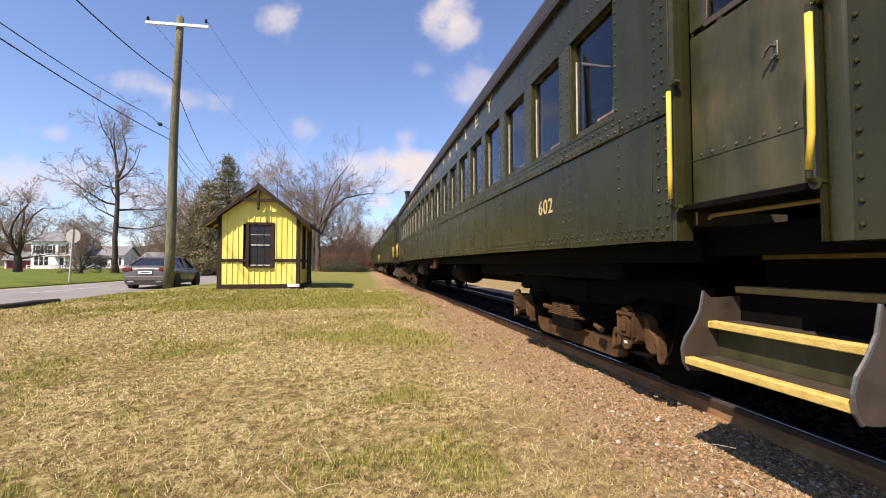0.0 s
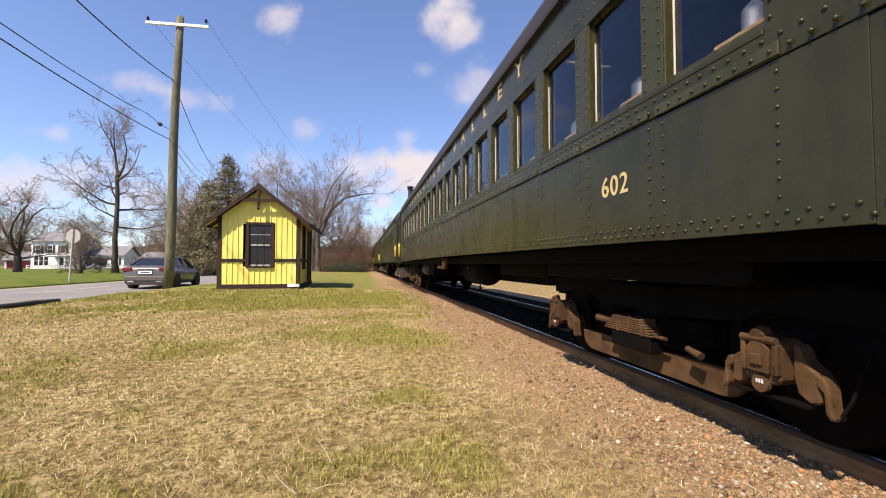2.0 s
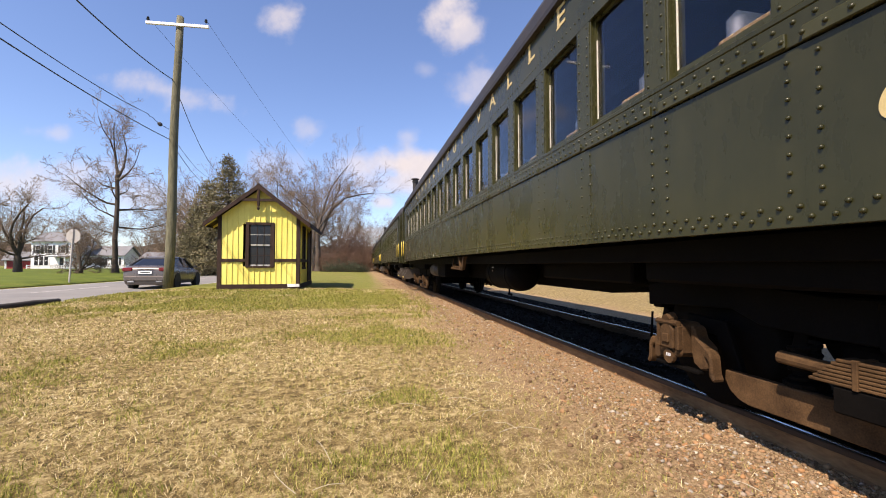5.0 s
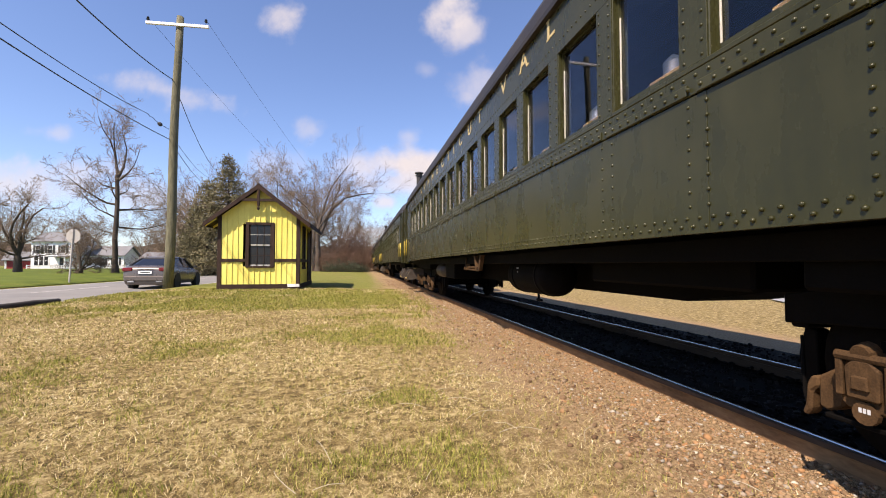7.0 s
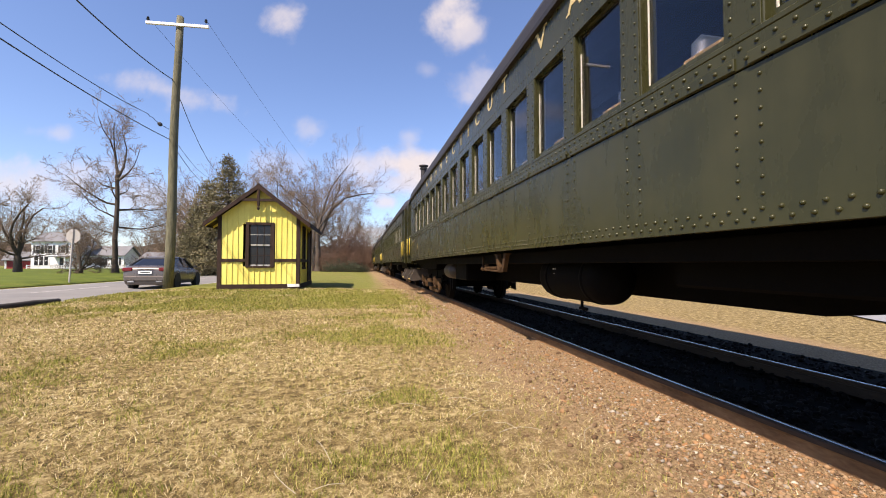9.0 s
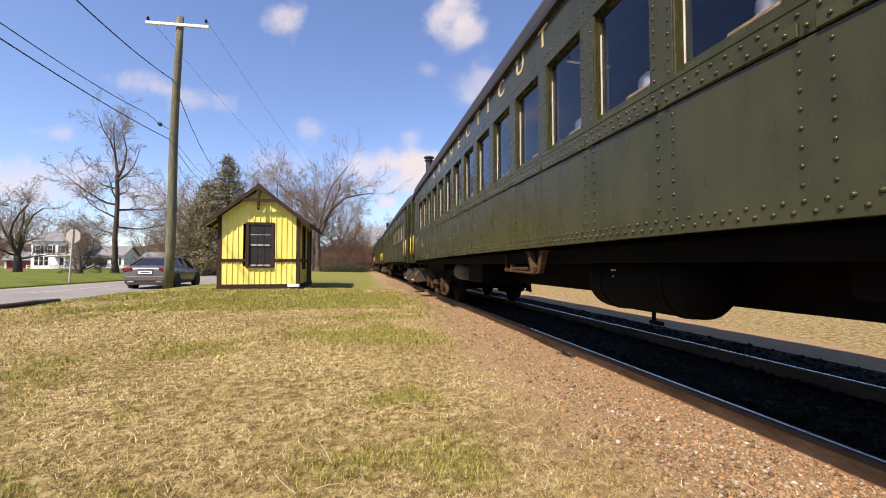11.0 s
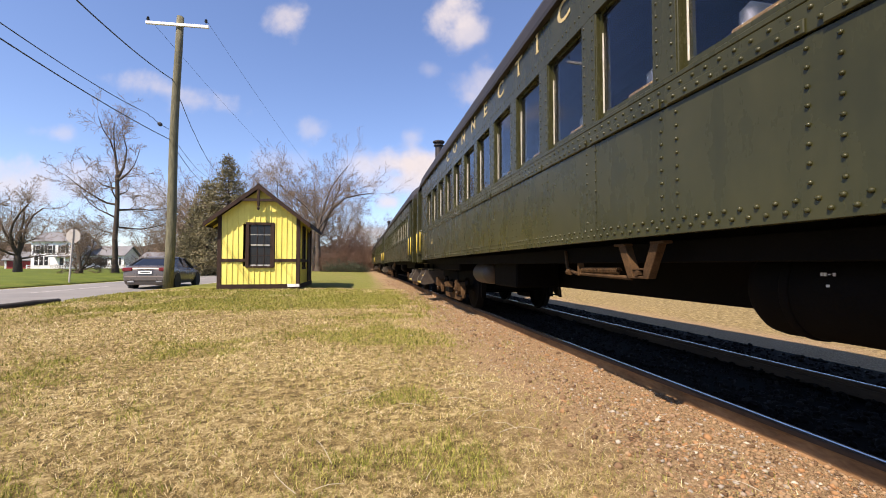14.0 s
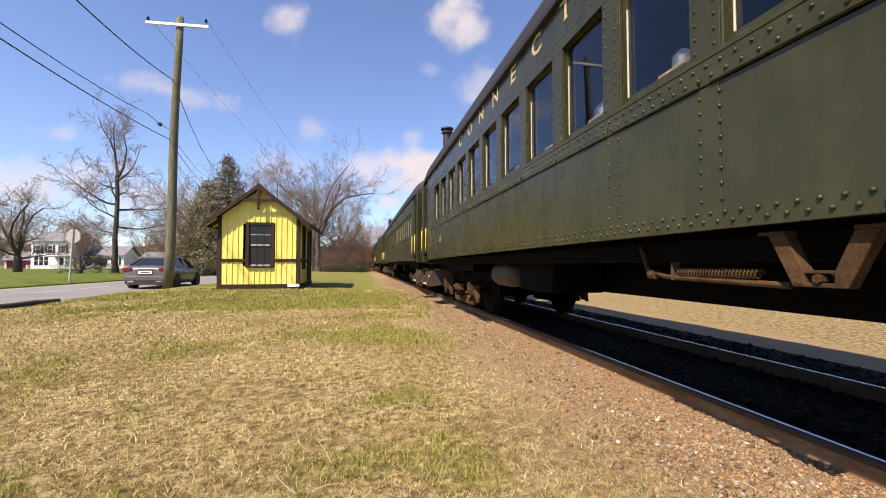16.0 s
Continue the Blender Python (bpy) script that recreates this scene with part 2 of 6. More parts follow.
    l.new(noise_at(34, 6, 0.8), bp.inputs["Height"]), l.new(bp.outputs[0], p.inputs["Normal"])
    return m


def island_mat(name, stops, rough=0.9):
    """A tone of its own for each blade or stone of a joined heap."""
    m, n, l, p = shader(name)
    geo = n.new("ShaderNodeNewGeometry")
    r = ramp(n, stops)
    l.new(geo.outputs["Random Per Island"], r.inputs[0]), l.new(r.outputs[0], p.inputs["Base Color"])
    p.inputs["Roughness"].default_value = rough
    p.inputs["Specular IOR Level"].default_value = 0.2
    return m


FIELD = field_mat()
STRAW_BLADE = island_mat("straw_blade", [(0.0, (0.29, 0.212, 0.082)), (0.45, (0.47, 0.365, 0.165)), (0.8, (0.60, 0.49, 0.265)), (1.0, (0.74, 0.65, 0.44))])
BROWN_BLADE = island_mat("brown_blade", [(0.0, (0.085, 0.053, 0.019)), (0.5, (0.27, 0.188, 0.073)), (0.85, (0.43, 0.33, 0.15)), (1.0, (0.58, 0.47, 0.27))])
GREEN_BLADE = island_mat("green_blade", [(0.0, (0.09, 0.105, 0.014)), (0.6, (0.22, 0.222, 0.038)), (1.0, (0.40, 0.345, 0.11))])
STONES = island_mat("ballast_stone", [(0.0, (0.085, 0.048, 0.026)), (0.3, (0.21, 0.132, 0.072)), (0.55, (0.29, 0.20, 0.115)), (0.8, (0.30, 0.155, 0.068)), (0.95, (0.26, 0.235, 0.195)), (1.0, (0.46, 0.41, 0.32))])
# Stones and bed between the rails, coloured near black for the coaches' shade.
SHADED_STONES = island_mat("shaded_stone", [(0.0, (0.002, 0.0018, 0.0016)), (0.7, (0.007, 0.006, 0.005)), (1.0, (0.02, 0.017, 0.015))])
SHADED_BED = mat("shaded_bed", (0.002, 0.0018, 0.0016), (0.010, 0.008, 0.0065), 0.9, 0, 6, 60, 0.5, gloss=0.05)
STALK = mat("dead_stalk", (0.3024, 0.2592, 0.1728), (0.4176, 0.36, 0.2592), 0.8, 0, 20, 90, 0)
# Cinder tone darkened to hold the train's shadow on the far verge.
SHADED_CINDER = mat("cinder", (0.012, 0.010, 0.008), (0.06, 0.047, 0.034), 0.95, 0, 3, 40, 0.5, gloss=0.1)
PALE_LOT = mat("pale_lot", (0.19, 0.19, 0.19), (0.27, 0.27, 0.27), 0.9, 0, 0.5, 50, 0.2)

# ---- mesh helpers ----


def link(name, me, parent=None, at=None, label=""):
    ob = new(name, me)
    if parent is not None:
        ob.parent = parent
    if at is not None:
        ob.matrix_basis = at if isinstance(at, Matrix) else Matrix.Translation(at)
    if label:
        ob["label"] = label
    return ob


def mesh_of(name, bm, material, smooth=False, flip=None):
    if flip is not None:
        bm.transform(Matrix.Diagonal((*flip, 1)))
        if flip[0] * flip[1] * flip[2] < 0:
            bmesh.ops.reverse_faces(bm, faces=bm.faces[:])
    me = bpy.data.meshes.new(name)
    bm.to_mesh(me)
    bm.free()
    me.materials.append(material)
    if smooth:
        me.shade_smooth()
    return me


def part(name, bm, material, parent=None, label="", at=None, smooth=False, flip=None):
    return link(name, mesh_of(name, bm, material, smooth, flip), parent, at, label)


def thing(name, label, category, at=None, group="", kind=""):
    ob = new(name)
    ob.empty_display_size = 0.3
    if at is not None:
        ob.matrix_basis = at if isinstance(at, Matrix) else Matrix.Translation(at)
    return tagged(ob, label, category, group, kind)


def box(x0, x1, y0, y1, z0, z1, bevel=0.0, bm=None):
    own = bmesh.new()
    bmesh.ops.create_cube(own, size=1, matrix=Matrix.Translation(((x0 + x1) / 2, (y0 + y1) / 2, (z0 + z1) / 2)) @ Matrix.Diagonal((abs(x1 - x0), abs(y1 - y0), abs(z1 - z0), 1)))
    if bevel:
        bmesh.ops.bevel(own, geom=own.edges[:], offset=bevel, segments=1, affect="EDGES")
    return into(bm, own)


def into(bm, own):
    if bm is None:
        return own
    me = bpy.data.meshes.new("tmp")
    own.to_mesh(me)
    own.free()
    bm.from_mesh(me)
    bpy.data.meshes.remove(me)
    return bm


def rod(a, b, r, r2=None, seg=12, bm=None, caps=True):
    a, b = Vector(a), Vector(b)
    own = bmesh.new()
    m = Matrix.Translation((a + b) / 2) @ (b - a).to_track_quat("Z", "Y").to_matrix().to_4x4()
    bmesh.ops.create_cone(own, cap_ends=caps, segments=seg, radius1=r, radius2=r if r2 is None else r2, depth=(b - a).length, matrix=m)
    return into(bm, own)


def pipe(points, r, seg=8, bm=None):
    """A round bar along the points."""
    own = bmesh.new()
    pts = [Vector(p) for p in points]
    rings = []
    for i, p in enumerate(pts):
        way = (pts[min(i + 1, len(pts) - 1)] - pts[max(i - 1, 0)]).normalized()
        side = way.orthogonal().normalized() if i == 0 else (side - way * side.dot(way)).normalized()
        up = way.cross(side)
        rr = r[i] if isinstance(r, (list, tuple)) else r
        rings.append([own.verts.new(p + (side * math.cos(k * math.tau / seg) + up * math.sin(k * math.tau / seg)) * rr) for k in range(seg)])
    for u, v in zip(rings, rings[1:]):
        for k in range(seg):
            own.faces.new((u[k], u[(k + 1) % seg], v[(k + 1) % seg], v[k]))
    own.faces.new(rings[0][::-1]), own.faces.new(rings[-1])
    return into(bm, own)


def plate(outline, axis, lo, hi, bevel=0.0, bm=None):
    """A flat outline (two coordinates a point) given thickness along axis 0, 1 or 2."""
    own = bmesh.new()

    def at(p, d):
        return {0: (d, p[0], p[1]), 1: (p[0], d, p[1]), 2: (p[0], p[1], d)}[axis]
    u = [own.verts.new(at(p, lo)) for p in outline]
    v = [own.verts.new(at(p, hi)) for p in outline]
    own.faces.new(u), own.faces.new(v)
    for i in range(len(u)):
        j = (i + 1) % len(u)
        own.faces.new((u[i], u[j], v[j], v[i]))
    bmesh.ops.recalc_face_normals(own, faces=own.faces[:])
    if bevel:
        bmesh.ops.bevel(own, geom=own.edges[:], offset=bevel, segments=1, affect="EDGES")
    return into(bm, own)


def turned(profile, seg=24, axis="Z", bm=None):
    """A lathe of (radius, height) pairs about an axis."""
    own = bmesh.new()
    rings = [[own.verts.new((r * math.cos(k * math.tau / seg), r * math.sin(k * math.tau / seg), h)) for k in range(seg)] for r, h in profile]
    for u, v in zip(rings, rings[1:]):
        for k in range(seg):
            own.faces.new((u[k], u[(k + 1) % seg], v[(k + 1) % seg], v[k]))
    own.faces.new(rings[0][::-1]), own.faces.new(rings[-1])
    if axis == "X":
        own.transform(Matrix.Rotation(radians(90), 4, "Y"))
    if axis == "Y":
        own.transform(Matrix.Rotation(radians(-90), 4, "X"))
    return into(bm, own)


def np_mesh(name, verts, faces, material, kind="", label="", category=""):
    me = bpy.data.meshes.new(name)
    verts, faces = np.asarray(verts, np.float32), np.asarray(faces, np.int32)
    k = faces.shape[1]
    me.vertices.add(len(verts)), me.loops.add(faces.size), me.polygons.add(len(faces))
    me.vertices.foreach_set("co", verts.ravel())
    me.loops.foreach_set("vertex_index", faces.ravel())
    me.polygons.foreach_set("loop_start", np.arange(0, faces.size, k, dtype=np.int32))
    me.update(calc_edges=True)
    me.validate()
    me.materials.append(material)
    return tagged(new(name, me), label, category, "", kind)


# ---- ground, road and track ----
RAIL_TOP, TRACK_X = 0.065, 3.28


def smooth(a, b, v):
    k = min(1, max(0, (v - a) / (b - a)))
    return k * k * (3 - 2 * k)


def land(x, y):
    """Height of the turf: a gentle rise towards the hut, a shallow ditch at the road, a flat bed under the track."""
    z = 0.10 * smooth(5, 15, y) * smooth(1.5, -3, x)
    z += 0.022 * (noise.noise((x * 0.45, y * 0.45, 0)) + 0.5 * noise.noise((x * 1.7, y * 1.7, 3))) * smooth(60, 20, abs(x) + abs(y))
    bed = smooth(1.5, 2.3, x) * smooth(6.6, 5.2, x)
    z = z * (1 - bed) - 0.075 * bed
    z -= 0.28 * smooth(4.9, 6.4, x) * smooth(60, 30, y)
    if -16 < x < -7.6:
        z -= 0.19 * smooth(-7.6, -8.4, x) * smooth(-16, -15.3, x) * smooth(-40, -30, y)
    if x < -15.5:
        z += 0.12 * smooth(-15.5, -22, x)
    return z


def build_ground():
    xs = sorted(set([-1500, -700, -350, -180, -120, -90, -70, -55, -45, -38, -32, -28] + [-25 + 0.5 * i for i in range(40)] + [-5 + 0.16 * i for i in range(80)] + [7.8 + 0.8 * i for i in range(20)] + [26, 32, 40, 55, 80, 130, 250, 600, 1500]))
    ys = sorted(set([-1500, -500, -150, -60, -30, -15, -8, -4] + [-2 + 0.16 * i for i in range(90)] + [12.4 + 0.5 * i for i in range(50)] + [38, 42, 48, 56, 66, 80, 100, 130, 180, 260, 400, 800, 1500]))
    v = [(x, y, land(x, y)) for y in ys for x in xs]
    w = len(xs)
    f = [(j * w + i, j * w + i + 1, (j + 1) * w + i + 1, (j + 1) * w + i) for j in range(len(ys) - 1) for i in range(w - 1)]
    g = np_mesh("ground", v, f, FIELD, "structure", "dormant straw-coloured lawn with green patches and bare dirt", "ground")
    g.data.shade_smooth()


build_ground()


def build_road():
    bm = bmesh.new()
    ys = [-40, -10, 5, 12, 16, 20, 24, 28, 34, 42, 55, 75, 110, 180, 300]
    rows = []
    for y in ys:
        bend = -0.0016 * max(0, y - 30) ** 2 if y < 120 else -0.0016 * 90 ** 2 - 0.288 * (y - 120)
        rows.append([bm.verts.new((x + bend, y, -0.05 + 0.05 * math.sin(math.pi * (x + 15.4) / 7.2))) for x in np.linspace(-15.4, -8.2, 7)])
    for a, b in zip(rows, rows[1:]):
        for i in range(6):
            bm.faces.new((a[i], a[i + 1], b[i + 1], b[i]))
    bmesh.ops.recalc_face_normals(bm, faces=bm.faces[:])
    road = tagged(part("road", bm, ASPHALT, smooth=True), "worn grey asphalt road beside the lawn", "road", kind="structure")
    for x, w, y0, y1 in ((-15.1, 0.22, -30, 40), (-11.85, 0.11, 18, 23), (-11.85, 0.11, 26, 36), (-8.6, 0.10, -30, 40)):
        n = 12
        own = bmesh.new()
        strip = [[own.verts.new((x + s * w, y0 + (y1 - y0) * k / n - 0, -0.05 + 0.05 * math.sin(math.pi * (x + 15.4) / 7.2) + 0.006)) for s in (-0.5, 0.5)] for k in range(n + 1)]
        for a, b in zip(strip, strip[1:]):
            own.faces.new((a[0], a[1], b[1], b[0]))
        part("road_line", own, ROAD_PAINT, road)
    own = bmesh.new()
    own.faces.new([own.verts.new((x, y, -0.235)) for x, y in ((9.5, -20), (60, -20), (60, 36), (28.3, 36), (16.9, 16.7), (9.5, 4.2))])
    tagged(part("parking_lot", own, PALE_LOT), "pale grey asphalt parking lot beyond the track", "pavement", kind="structure")


build_road()


def build_track():
    bm = bmesh.new()
    foot, web, head, h = 0.07, 0.009, 0.036, 0.17
    prof = [(-foot, 0), (-foot, 0.012), (-0.02, 0.028), (-web, 0.045), (-web, 0.122), (-head, 0.134), (-head, 0.160), (-head + 0.007, 0.168)]
    prof = prof + [(-x, z) for x, z in reversed(prof)]
    for side, name in ((-0.752, "rail"), (0.752, "rail")):
        r = thing("rail", "rusty steel rail with a polished head", "rail", (TRACK_X + side, 0, RAIL_TOP - h), "rails of the track")
        # The far web gets the darkened tone in place of rust, as shade.
        part("rail_web", plate(prof, 1, -60, 260), RAIL_RUST if side < 0 else RAIL_SHADED, r)
        part("rail_head", plate([(-0.0365, 0.135), (-0.0365, 0.161), (-0.030, 0.169), (0.030, 0.169), (0.0365, 0.161), (0.0365, 0.135)], 1, -60, 260), RAIL_SHADED, r)
        part("running_band", plate([(-0.006, 0.1688), (0.011, 0.1688), (0.010, 0.171), (-0.005, 0.171)], 1, -60, 260), RAIL_SHINE, r, "polished running band")
    tie = None
    for i in range(110):
        y = -3 + i * 0.53
        me = tie.data if tie else mesh_of("tie", box(-1.28, 1.28, -0.11, 0.11, -0.16, 0.0, 0.012), TIE_WOOD)
        ob = link("tie", me, None, pose(TRACK_X + random.uniform(-0.04, 0.04), y, RAIL_TOP - 0.155 - random.uniform(0, 0.02), 0, 0, random.uniform(-1, 1)))
        tagged(ob, "weathered wooden railway tie half buried in ballast", "railway tie", "ties of the track")
        tie = tie or ob


build_track()
# ---- coaches ----
HALF, SIDE = 9.2, 1.52          # half length of the side between the doorways; half width
PITCH, POST, WINDOWS = 0.849, 0.22, 20
FIRST = -HALF + 0.55            # near edge of the first window
Z_SILL, Z_BELT, Z_LOW, Z_TOP, Z_EAVE = 2.03, 1.855, 1.102, 2.865, 3.30
TURN = Matrix.Rotation(math.pi, 4, "Z")


def camber(y):
    """The sides bow upwards by 42 mm at mid-length, as built."""
    return 0.042 * max(0.0, 1 - (y / HALF) ** 2)


def bow(coach):
    """Bend the sides and the roof of a coach to its camber: long bars along their length, short pieces as they are."""
    for o in coach.children:
        if o.name.split(".")[0] not in ("side_panel", "belt_rail", "belt_bar", "window_ledge", "window_post", "window_header", "letter_board", "drip_rail", "window_sash", "rivets", "roof", "roof_vent"):
            continue
        ys = [v.co.y for v in o.data.vertices]
        if max(ys) - min(ys) < 1.4 or o.data.users > 1:
            mid = (o.matrix_basis @ Vector((0, (max(ys) + min(ys)) / 2, 0))).y
            o.matrix_basis = Matrix.Translation((0, 0, camber(mid))) @ o.matrix_basis
            continue
        bm = bmesh.new()
        bm.from_mesh(o.data)
        if len(ys) < 200:
            for k in range(-10, 11):
                bmesh.ops.bisect_plane(bm, geom=bm.verts[:] + bm.edges[:] + bm.faces[:], plane_co=(0, k * 0.88, 0), plane_no=(0, 1, 0))
        for v in bm.verts:
            v.co.z += camber(v.co.y)
        bm.to_mesh(o.data)
        bm.free()


def rivet_heap(spots, r=0.0098, h=0.0085):
    """Domed rivet heads on the near side, at (y, z, x) spots, as one joined mesh."""
    seg = 7
    ang = np.arange(seg) * math.tau / seg
    ring = np.stack([np.cos(ang), np.sin(ang)], 1)
    base = np.concatenate([np.c_[np.zeros(seg), ring * r], np.c_[np.full(seg, -h * 0.62), ring * r * 0.8], [[-h, 0, 0]]])
    f = [(k, (k + 1) % seg, seg + (k + 1) % seg) for k in range(seg)] + [(k, seg + (k + 1) % seg, seg + k) for k in range(seg)] + [(seg + k, seg + (k + 1) % seg, 2 * seg) for k in range(seg)]
    s = np.array([(x, y, z) for y, z, x in spots])
    v = (s[:, None, :] + base[None]).reshape(-1, 3)
    ff = (np.array(f)[None] + (np.arange(len(s)) * len(base))[:, None, None]).reshape(-1, 3)
    return v, ff


def posts():
    """Lower and upper y of each pier between windows, the blank ends included."""
    edges = [-HALF]
    for i in range(WINDOWS):
        edges += [FIRST + i * PITCH, FIRST + i * PITCH + PITCH - POST]
    edges.append(HALF)
    return [(edges[i], edges[i + 1]) for i in range(0, len(edges), 2)]


def build_side(coach, way):
    x0, x1 = -SIDE, -SIDE + 0.05
    piers = posts()
    # lower side sheets, lapped at every third pier and at the end posts
    cuts = [-HALF, -HALF + 0.16] + [FIRST - POST / 2 + PITCH * k - 0.082 for k in range(1, WINDOWS, 3)] + [HALF - 0.16, HALF]
    for k, (a, b) in enumerate(zip(cuts, cuts[1:])):
        out = 0.0035 if k % 2 else 0.0
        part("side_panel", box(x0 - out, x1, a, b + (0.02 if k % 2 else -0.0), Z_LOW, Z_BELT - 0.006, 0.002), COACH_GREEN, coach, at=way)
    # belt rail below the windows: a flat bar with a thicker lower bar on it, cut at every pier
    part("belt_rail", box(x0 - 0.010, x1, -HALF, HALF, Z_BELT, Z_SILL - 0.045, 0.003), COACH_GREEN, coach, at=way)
    bar = mesh_of("belt_bar", box(x0 - 0.021, x0 - 0.009, -0.075, PITCH - POST + 0.075, Z_BELT + 0.001, Z_BELT + 0.064, 0.004), COACH_GREEN)
    for k in range(WINDOWS):
        link("belt_bar", bar, coach, way @ Matrix.Translation((0, FIRST + k * PITCH, 0)))
    part("window_ledge", box(x0 - 0.012, x1 + 0.05, -HALF + 0.552, HALF - 0.43, Z_SILL - 0.044, Z_SILL - 0.012, 0.005), COACH_GREEN, coach, at=way)
    # piers
    shared = None
    for k, (a, b) in enumerate(piers):
        if 0 < k < len(piers) - 1:
            if shared is None:
                bm = box(x0, x1 + 0.075, -POST / 2, POST / 2, Z_SILL - 0.012, Z_TOP, 0.004)
                box(x0 - 0.006, x0 + 0.001, -POST / 2 + 0.012, POST / 2 - 0.012, Z_SILL - 0.012, Z_TOP, 0.002, bm)
                shared = mesh_of("window_post", bm, COACH_GREEN)
            link("window_post", shared, coach, way @ Matrix.Translation((0, (a + b) / 2, 0)))
        else:
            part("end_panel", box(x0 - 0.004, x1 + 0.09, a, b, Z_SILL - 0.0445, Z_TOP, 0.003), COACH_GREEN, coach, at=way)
    # letter board in two strakes and the eave moulding
    bm = box(x0 - 0.006, x1, -HALF, HALF, Z_TOP, Z_TOP + 0.13, 0.003)
    part("window_header", bm, COACH_GREEN, coach, at=way)
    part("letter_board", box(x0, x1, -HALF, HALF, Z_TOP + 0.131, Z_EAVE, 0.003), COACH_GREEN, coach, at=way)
    part("drip_rail", plate([(x0 - 0.05, Z_EAVE + 0.005), (x0 - 0.055, Z_EAVE + 0.05), (x0 + 0.02, Z_EAVE + 0.085), (x0 + 0.05, Z_EAVE + 0.002)], 1, -9.36, 9.36), ROOF_BLACK, coach, at=way)
    # windows
    y0, y1 = 0.0, PITCH - POST
    bm = box(x0 + 0.034, x0 + 0.074, y0, y0 + 0.024, Z_SILL - 0.01, Z_TOP)
    box(x0 + 0.034, x0 + 0.074, y1 - 0.024, y1, Z_SILL - 0.01, Z_TOP, 0, bm)
    box(x0 + 0.034, x0 + 0.074, y0 + 0.024, y1 - 0.024, Z_SILL - 0.01, Z_SILL + 0.040, 0, bm)
    box(x0 + 0.034, x0 + 0.074, y0 + 0.024, y1 - 0.024, Z_TOP - 0.018, Z_TOP, 0, bm)
    frame_me = mesh_of("window_sash", bm, COACH_GREEN)
    pane_me = mesh_of("pane", box(x0 + 0.050, x0 + 0.055, y0 + 0.023, y1 - 0.023, Z_SILL + 0.039, Z_TOP - 0.017), PANE)
    strip_me = mesh_of("sash_strip", box(x0 + 0.036, x0 + 0.047, y1 - 0.034, y1 - 0.0242, Z_SILL + 0.041, Z_TOP - 0.17, 0.002), CREAM)
    ledge_me = mesh_of("wooden_ledge", box(x0 + 0.09, x0 + 0.19, y0 - 0.02, y0 + 0.37, Z_SILL + 0.04, Z_SILL + 0.095, 0.006), SILL_WOOD)
    for k in range(WINDOWS):
        at = way @ Matrix.Translation((0, FIRST + k * PITCH, 0))
        w = link("window_sash", frame_me, coach, at)
        p = link("pane", pane_me, w, None, "dark tinted window glass")
        p.visible_shadow = False
        link("sash_strip", strip_me, w, None, "thin cream strip at the sash's edge")
        link("wooden_ledge", ledge_me, w, None, "varnished wooden inside window ledge")
    # rivets
    spots, heavy = [], []
    for k, (a, b) in enumerate(piers):
        for y in (((a + b) / 2 - 0.063, (a + b) / 2 + 0.063) if 0 < k < len(piers) - 1 else ((b - 0.03, a + 0.052, a + 0.12) if k == 0 else (a + 0.03, b - 0.052, b - 0.12))):
            spots += [(y, z, x0 - 0.005) for z in np.arange(Z_SILL + 0.02, Z_TOP - 0.02, 0.078)]
            spots += [(y - 0.02, z, x0 - 0.003) for z in np.arange(Z_LOW + 0.15, Z_BELT - 0.03, 0.078)]
    for j, y in enumerate(np.arange(-HALF + 0.03, HALF - 0.03, 0.044)):
        heavy.append((y, Z_LOW + (0.041 if j % 2 else 0.085), x0 - 0.003))
        heavy.append((y, Z_BELT + (0.033 if j % 2 else 0.098), x0 - (0.020 if j % 2 else 0.009)))
    for y in np.arange(-HALF + 0.06, HALF - 0.04, 0.075):
        spots.append((y, Z_TOP + 0.105, x0 - 0.005))
    for rows, r, h in ((spots, 0.0105, 0.0098), (heavy, 0.0122, 0.0125)):
        v, f = rivet_heap(rows, r, h)
        ob = np_mesh("rivets", v, f, COACH_GREEN, "stuff")
        ob.data.shade_smooth()
        ob.parent = coach
        ob.matrix_basis = way


